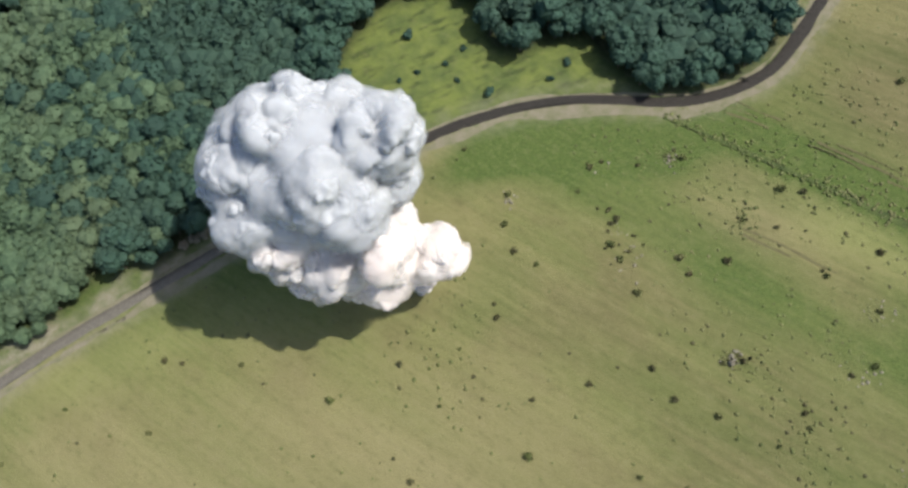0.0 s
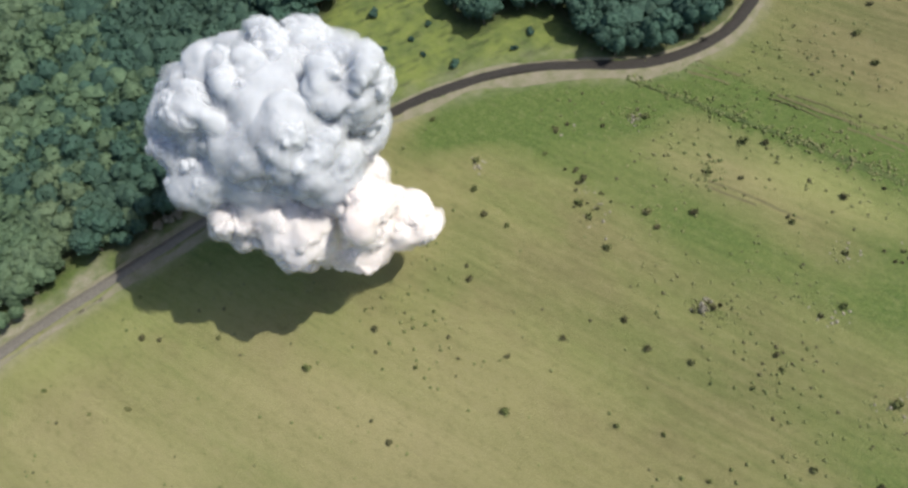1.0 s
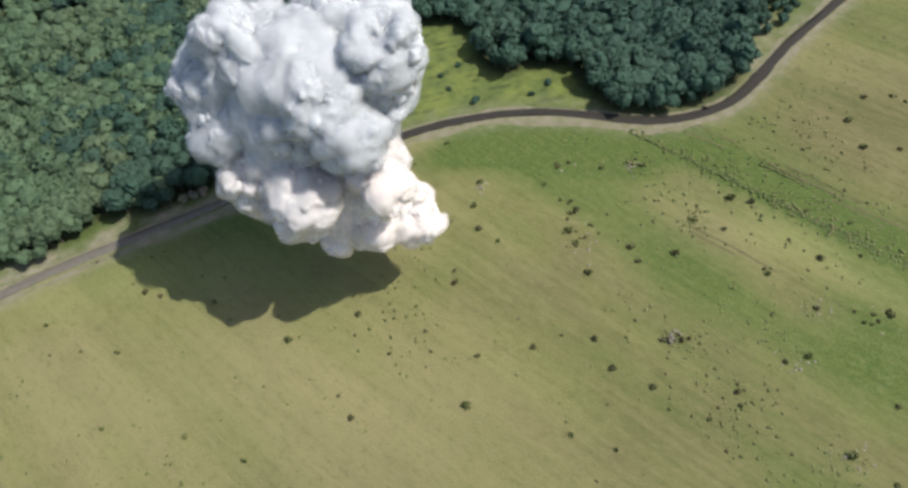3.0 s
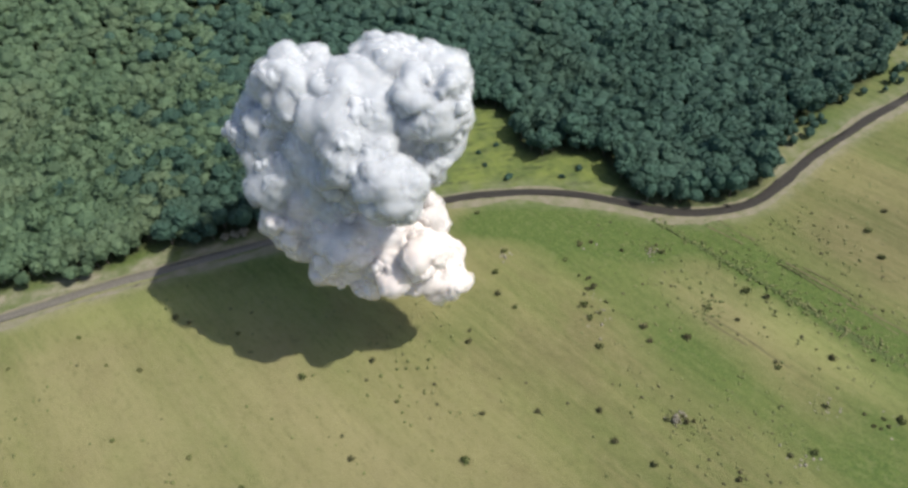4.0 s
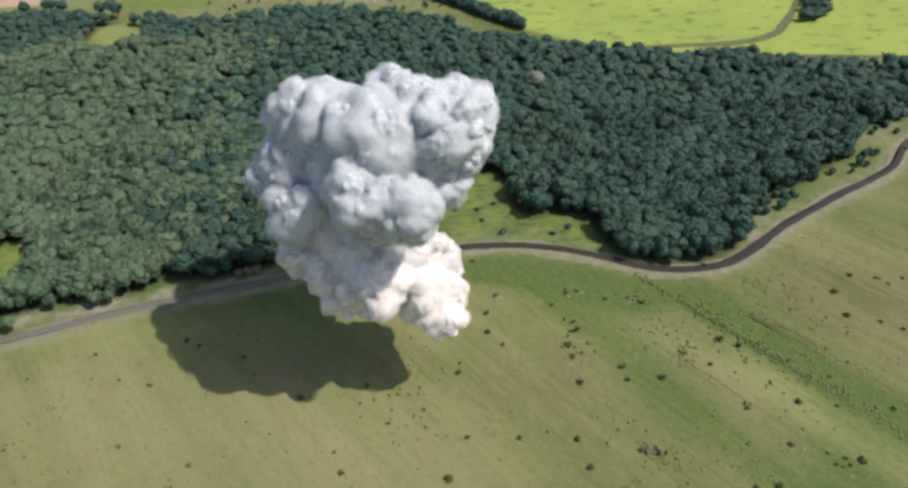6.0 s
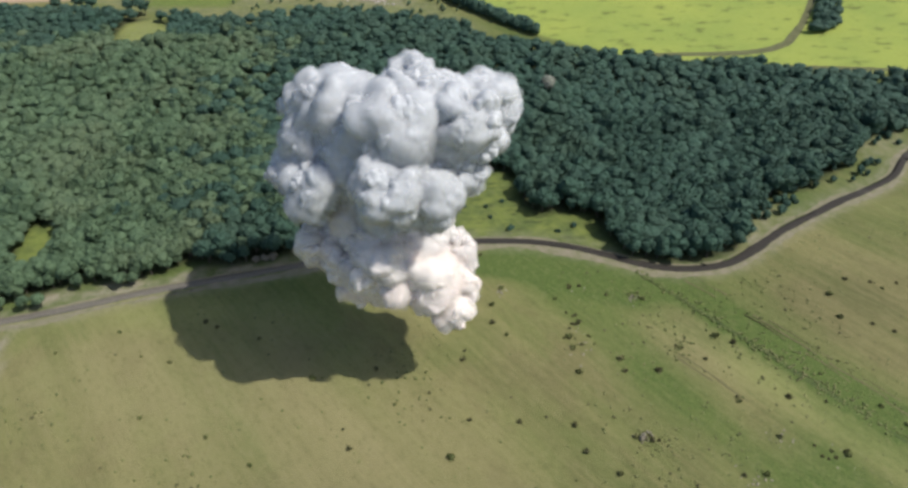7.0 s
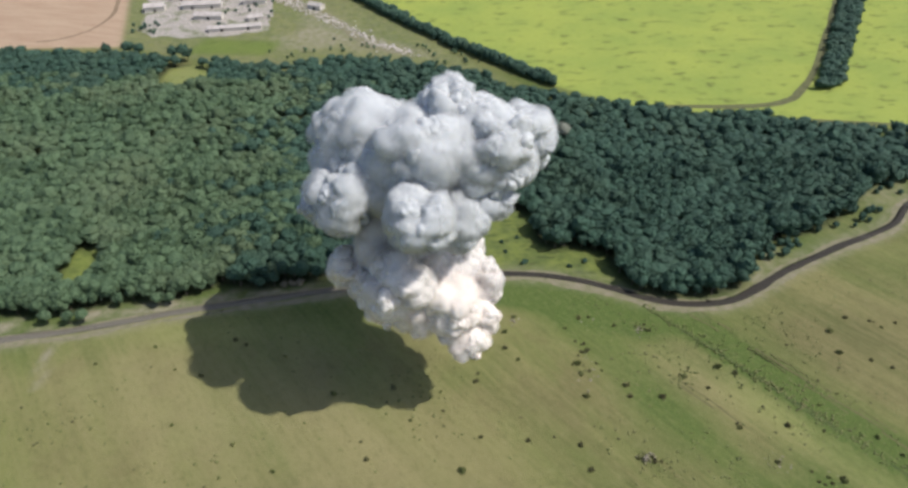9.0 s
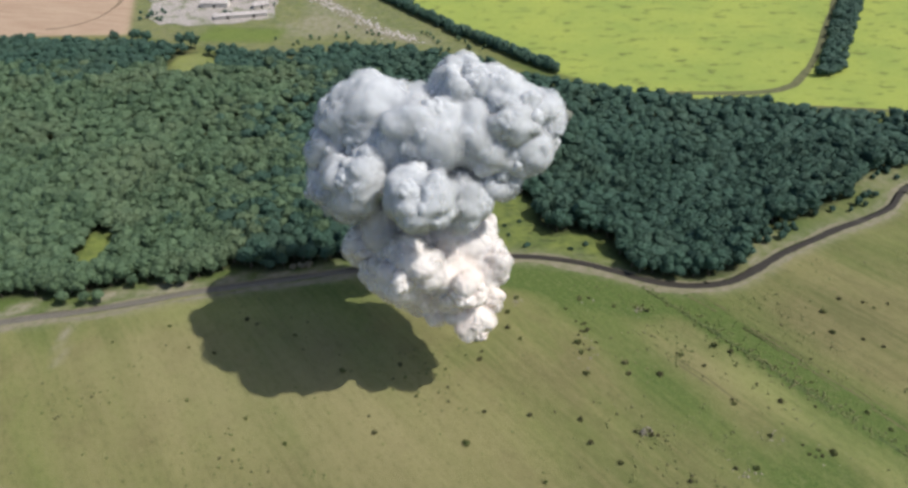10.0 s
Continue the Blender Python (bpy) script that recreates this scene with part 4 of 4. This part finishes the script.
for i, (key, radius, kind) in enumerate((
    ("topL", 8.5, "grey"),
    ("left", 7, "grey"),
    ("leftB", 8, "grey"),
    ("topM", 9, "grey"),
    ("topR", 9, "grey"),
    ("right", 9.5, "grey"),
    ("core", 15.5, "grey"),
    ("coreB", 14, "grey"),
    ("lowL", 9.5, "grey"),
    ("lowLB", 8, "grey"),
    ("bulge", 10, "grey"),
    ("bulgeR", 8, "grey"),
    ("stem", 13, "mid"),
    ("stemB", 11, "mid"),
    ("stemL", 7, "mid"),
    ("stemR", 8.5, "mid"),
    ("fire", 12, "warm"),
    ("fireM", 8, "warm"),
    ("fireR", 7, "warm"),
    ("fireB", 6, "warm"),
    ("foot", 6.5, "warm"),
    ("footB", 5, "warm"),
    ("tip", 3.2, "warm"),
    ("tipB", 1.7, "warm"),
    ("knobT", 6, "grey"),
    ("knobR", 6.5, "grey"),
    ("cleft", 7, "grey"),
    ("frontR", 9, "grey"),
    ("frontL", 8.5, "grey"),
    ("fillR", 10, "grey"),
    ("fillT", 9.5, "grey"),
    ("fillL", 10.5, "grey"),
    ("fireC", 7.5, "warm"),
    ("mid", 13, "grey"),
    ("stemC", 10.5, "mid"),
    ("stemD", 10, "mid"),
    ("stemE", 8.5, "mid"),
    ("sideR", 8.5, "grey"),
    ("sideRB", 7.5, "grey"),
    ("sideL", 9, "grey"),
    ("capF", 12.5, "grey"),
    ("capG", 10.5, "grey"),
    ("neck", 10, "grey"),
    ("backA", 14, "grey"),
    ("backB", 12, "grey"),
    # unseen billows behind the cap, added to widen the cloud's ground shadow
    ("backC", 11, "grey"),
    ("backD", 13, "grey"),
    ("backE", 12, "grey"),
    ("backF", 10, "grey"),
    ("backG", 11, "grey"),
    ("backH", 13, "grey"),
    ("backI", 11, "grey"),
)):
    add_lobe(key, radius, kind, i)


def drift(*spots):
    """Rows for one billow: its place at five times, with a slow roll."""
    spin = 1 if spots[-1][0] > -15 else -1
    return [(t, pose(*p, 5.0 * t * 0.8, 3.0 * spin * t, 40 * spots[0][2] % 360 + 2.0 * t))
            for t, p in zip((0.0, 2.5, 5.5, 8.5, 10.0), spots)]


def motions():
    walk(lobes["topL"], drift((-32.2, 37.7, 54.2), (-33.1, 32.1, 66.9), (-34.9, 22.9, 77.6), (-38.0, 19.9, 83.8), (-37.8, 11.9, 88.1)))
    walk(lobes["left"], drift((-43.0, 33.1, 45.3), (-44.0, 28.5, 58.8), (-44.9, 19.6, 61.9), (-43.1, 5.5, 67.3), (-43.9, 2.1, 69.1)))
    walk(lobes["leftB"], drift((-39.1, 35.2, 49.1), (-39.5, 28.6, 62.0), (-36.6, 18.0, 69.5), (-35.5, 8.8, 76.6), (-36.6, 5.8, 78.3)))
    walk(lobes["topM"], drift((-24.9, 38.6, 53.8), (-15.9, 30.5, 66.7), (-13.9, 19.5, 79.9), (-9.2, 12.1, 91.7), (-6.2, 8.8, 96.2)))
    walk(lobes["topR"], drift((-16.1, 35.2, 51.6), (-7.6, 28.3, 64.6), (1.3, 17.0, 78.6), (10.5, 11.1, 84.8), (12.8, 6.3, 87.8)))
    walk(lobes["right"], drift((-13.9, 27.2, 47.0), (-8.7, 20.4, 57.2), (-1.2, 10.9, 71.7), (3.4, 2.7, 78.6), (4.8, 0.1, 80.9)))
    walk(lobes["core"], drift((-26.4, 33.9, 46.5), (-26.0, 27.1, 58.2), (-20.8, 17.1, 71.4), (-22.7, 10.3, 80.8), (-23.0, 7.0, 84.0)))
    walk(lobes["coreB"], drift((-25.0, 29.9, 44.7), (-21.6, 22.8, 54.8), (-13.6, 13.7, 70.0), (-7.5, 7.1, 81.1), (-5.4, 4.2, 84.3)))
    walk(lobes["lowL"], drift((-39.0, 28.9, 43.8), (-40.0, 25.2, 52.7), (-36.2, 10.9, 58.4), (-36.0, 0.7, 73.2), (-33.3, -5.0, 77.6)))
    walk(lobes["lowLB"], drift((-37.8, 26.2, 35.9), (-37.9, 23.9, 53.3), (-40.2, 16.3, 60.5), (-38.7, 5.5, 65.4), (-39.2, 1.7, 65.4)))
    walk(lobes["bulge"], drift((-24.5, 22.9, 52.1), (-20.1, 14.9, 62.2), (-21.7, 0.3, 69.1), (-16.1, -12.5, 73.6), (-17.9, -17.4, 77.4)))
    walk(lobes["bulgeR"], drift((-22.6, 17.9, 46.6), (-17.4, 9.2, 55.1), (-13.1, -5.4, 66.8), (-6.4, -5.3, 68.2), (-6.8, -6.8, 69.8)))
    walk(lobes["stem"], drift((-33.3, 24.1, 33.7), (-33.3, 17.8, 41.1), (-28.7, 9.9, 46.6), (-26.0, 4.2, 49.7), (-26.3, 1.9, 49.1)))
    walk(lobes["stemB"], drift((-31.3, 22.4, 28.1), (-31.7, 17.2, 35.5), (-25.1, 8.4, 40.9), (-14.5, 3.2, 46.2), (-12.6, 0.9, 46.7)))
    walk(lobes["stemL"], drift((-39.7, 19.6, 37.2), (-41.7, 14.8, 41.9), (-39.8, 7.9, 45.1), (-38.8, 1.5, 47.0), (-36.0, 0.8, 48.7)))
    walk(lobes["stemR"], drift((-17.0, 21.4, 28.2), (-12.6, 17.4, 36.3), (-5.6, 10.5, 34.6), (-0.2, 4.0, 37.6), (1.2, -1.5, 41.7)))
    walk(lobes["fire"], drift((-25.2, 18.4, 23.8), (-21.0, 12.4, 27.6), (-14.1, 6.3, 33.5), (-13.6, -4.1, 38.5), (-14.6, -4.7, 39.8)))
    walk(lobes["fireM"], drift((-19.7, 15.6, 18.1), (-14.6, 8.3, 25.4), (-19.4, -3.8, 40.0), (-18.9, -3.1, 34.9), (-15.7, -5.9, 32.3)))
    walk(lobes["fireR"], drift((-8.1, 12.3, 21.5), (-6.6, 6.2, 23.9), (-4.3, -1.9, 28.5), (-4.2, -8.3, 28.2), (-3.9, -12.3, 30.0)))
    walk(lobes["fireB"], drift((-14.9, 18.2, 25.8), (-7.8, 9.8, 28.8), (-3.2, 3.8, 32.2), (0.1, -4.9, 33.8), (0.5, -6.1, 34.3)))
    walk(lobes["foot"], drift((-32.3, 15.0, 22.2), (-32.9, 9.8, 27.6), (-30.5, 2.1, 31.9), (-28.4, -2.2, 33.3), (-26.3, -3.1, 34.3)))
    walk(lobes["footB"], drift((-38.3, 17.0, 25.9), (-27.7, 7.7, 22.5), (-24.2, 2.3, 29.5), (-22.5, -2.5, 30.7), (-19.7, -4.1, 29.0)))
    walk(lobes["tip"], drift((-13.2, 13.8, 1.3), (-6.5, 18.4, 1.3), (-1.1, 15.6, 1.3), (0.2, 11.8, 1.3), (1.0, 9.2, 1.3)))
    walk(lobes["tipB"], drift((-11.6, 15.6, 0.7), (-5.9, 17.6, 0.7), (-0.1, 14.0, 0.7), (0.9, 9.7, 0.7), (1.9, 7.8, 0.7)))
    walk(lobes["knobT"], drift((-21.9, 38.5, 51.0), (-8.2, 33.8, 67.6), (-10.8, 20.6, 79.5), (-9.2, 13.5, 92.3), (-7.6, 10.5, 97.2)))
    walk(lobes["knobR"], drift((-10.0, 30.8, 46.5), (-5.6, 23.2, 55.5), (3.6, 15.0, 74.7), (12.1, 10.1, 80.9), (16.7, 11.2, 80.5)))
    walk(lobes["cleft"], drift((-28.9, 34.8, 60.2), (-23.4, 27.0, 68.0), (-22.9, 13.7, 80.1), (-20.1, 6.7, 85.2), (-23.1, 4.5, 84.9)))
    walk(lobes["frontR"], drift((-11.4, 26.6, 56.7), (-6.2, 17.6, 67.5), (-2.0, 6.4, 80.3), (3.8, 1.9, 87.2), (6.7, 1.1, 91.1)))
    walk(lobes["frontL"], drift((-39.1, 33.4, 50.3), (-34.2, 27.0, 68.2), (-34.4, 19.0, 75.7), (-33.9, 10.8, 85.2), (-35.7, 5.6, 86.5)))
    walk(lobes["fillR"], drift((-15.9, 30.4, 47.4), (-9.1, 23.8, 59.4), (-3.9, 14.2, 75.4), (0.5, 6.5, 83.0), (3.3, 3.4, 85.2)))
    walk(lobes["fillT"], drift((-21.5, 34.8, 51.5), (-14.3, 28.0, 65.0), (-7.5, 17.1, 78.8), (-1.6, 9.1, 87.3), (2.1, 7.7, 93.6)))
    walk(lobes["fillL"], drift((-31.3, 35.6, 49.6), (-30.9, 28.5, 61.9), (-28.5, 17.7, 75.1), (-29.7, 10.1, 83.7), (-31.0, 7.5, 87.4)))
    walk(lobes["fireC"], drift((-20.2, 11.9, 38.4), (-14.0, 1.8, 46.4), (-10.1, -0.5, 32.3), (-7.9, -7.9, 37.6), (-7.2, -14.1, 43.1)))
    walk(lobes["mid"], drift((-24.8, 30.4, 50.3), (-22.0, 22.9, 61.6), (-16.4, 12.4, 75.1), (-15.2, 3.0, 84.0), (-15.9, 1.7, 85.4)))
    walk(lobes["stemC"], drift((-25.4, 22.3, 29.5), (-22.2, 17.1, 37.5), (-14.0, 8.8, 45.6), (-7.6, 9.9, 42.8), (-3.9, 6.6, 45.9)))
    walk(lobes["stemD"], drift((-30.7, 18.0, 30.8), (-30.9, 8.3, 41.1), (-25.4, 4.8, 40.1), (-23.9, -9.6, 50.0), (-22.1, -13.2, 50.7)))
    walk(lobes["stemE"], drift((-38.3, 23.1, 32.2), (-39.7, 17.3, 40.0), (-34.9, 7.8, 42.8), (-32.1, 0.9, 43.8), (-31.4, -1.5, 43.2)))
    walk(lobes["sideR"], drift((-13.9, 26.7, 42.1), (-8.4, 21.5, 53.1), (-0.6, 12.6, 68.3), (6.1, 5.9, 79.3), (10.7, 1.0, 80.5)))
    walk(lobes["sideRB"], drift((-17.3, 24.9, 42.8), (-10.7, 18.1, 52.8), (-2.9, 9.3, 64.8), (2.6, 2.5, 72.2), (3.9, -0.2, 74.4)))
    walk(lobes["sideL"], drift((-37.1, 36.1, 49.2), (-37.8, 29.5, 61.6), (-38.4, 18.9, 65.7), (-35.6, 12.4, 80.0), (-40.5, 9.0, 79.1)))
    walk(lobes["capF"], drift((-30.4, 33.2, 45.4), (-30.1, 26.4, 56.8), (-24.4, 16.0, 68.2), (-25.7, 8.5, 75.8), (-26.4, 5.9, 78.4)))
    walk(lobes["capG"], drift((-21.8, 29.3, 45.3), (-17.3, 22.4, 56.0), (-8.2, 13.0, 70.9), (-2.5, 6.2, 80.8), (-0.6, 3.2, 83.2)))
    walk(lobes["neck"], drift((-30.4, 25.6, 45.7), (-29.0, 17.6, 53.8), (-21.6, 6.3, 58.8), (-16.6, -0.2, 64.6), (-16.5, -2.7, 67.5)))
    walk(lobes["backA"], drift((-27.0, 36.7, 43.8), (-26.6, 32.3, 55.0), (-21.2, 24.6, 67.4), (-22.8, 19.8, 75.9), (-23.8, 18.2, 79.5)))
    walk(lobes["backB"], drift((-23.6, 33.1, 39.2), (-20.2, 28.7, 48.7), (-11.8, 23.3, 63.2), (-4.9, 23.7, 71.6), (-2.0, 29.4, 70.5)))
    walk(lobes["backC"], drift((-34.6, 28.1, 29.3), (-34.6, 24.8, 36.3), (-29.7, 18.6, 42.6), (-25.4, 14.6, 44.5), (-25.7, 12.8, 42.7)))
    walk(lobes["backD"], drift((-28.3, 34.7, 41.4), (-25.4, 30.6, 52.2), (-19.5, 23.9, 65.5), (-18.1, 19.5, 72.7), (-18.7, 18.0, 74.6)))
    walk(lobes["backE"], drift((-37.0, 37.9, 43.0), (-37.2, 33.7, 56.2), (-34.5, 26.6, 63.9), (-34.2, 22.0, 68.8), (-35.7, 20.2, 69.9)))
    walk(lobes["backF"], drift((-30.1, 44.6, 44.2), (-28.3, 40.3, 57.5), (-33.1, 33.7, 68.2), (-34.9, 28.4, 77.2), (-37.4, 25.8, 80.1)))
    walk(lobes["backG"], drift((-33.8, 43.1, 41.5), (-34.7, 37.5, 57.5), (-36.5, 33.9, 60.0), (-36.6, 31.2, 70.0), (-37.3, 30.5, 71.2)))
    walk(lobes["backH"], drift((-27.6, 40.7, 35.7), (-27.4, 39.0, 46.8), (-21.7, 34.1, 59.1), (-23.5, 33.8, 66.0), (-24.5, 35.4, 68.3)))
    walk(lobes["backI"], drift((-31.6, 44.7, 35.7), (-31.7, 46.5, 45.5), (-28.8, 37.7, 62.3), (-30.2, 34.9, 70.2), (-31.7, 33.9, 73.1)))


motions()
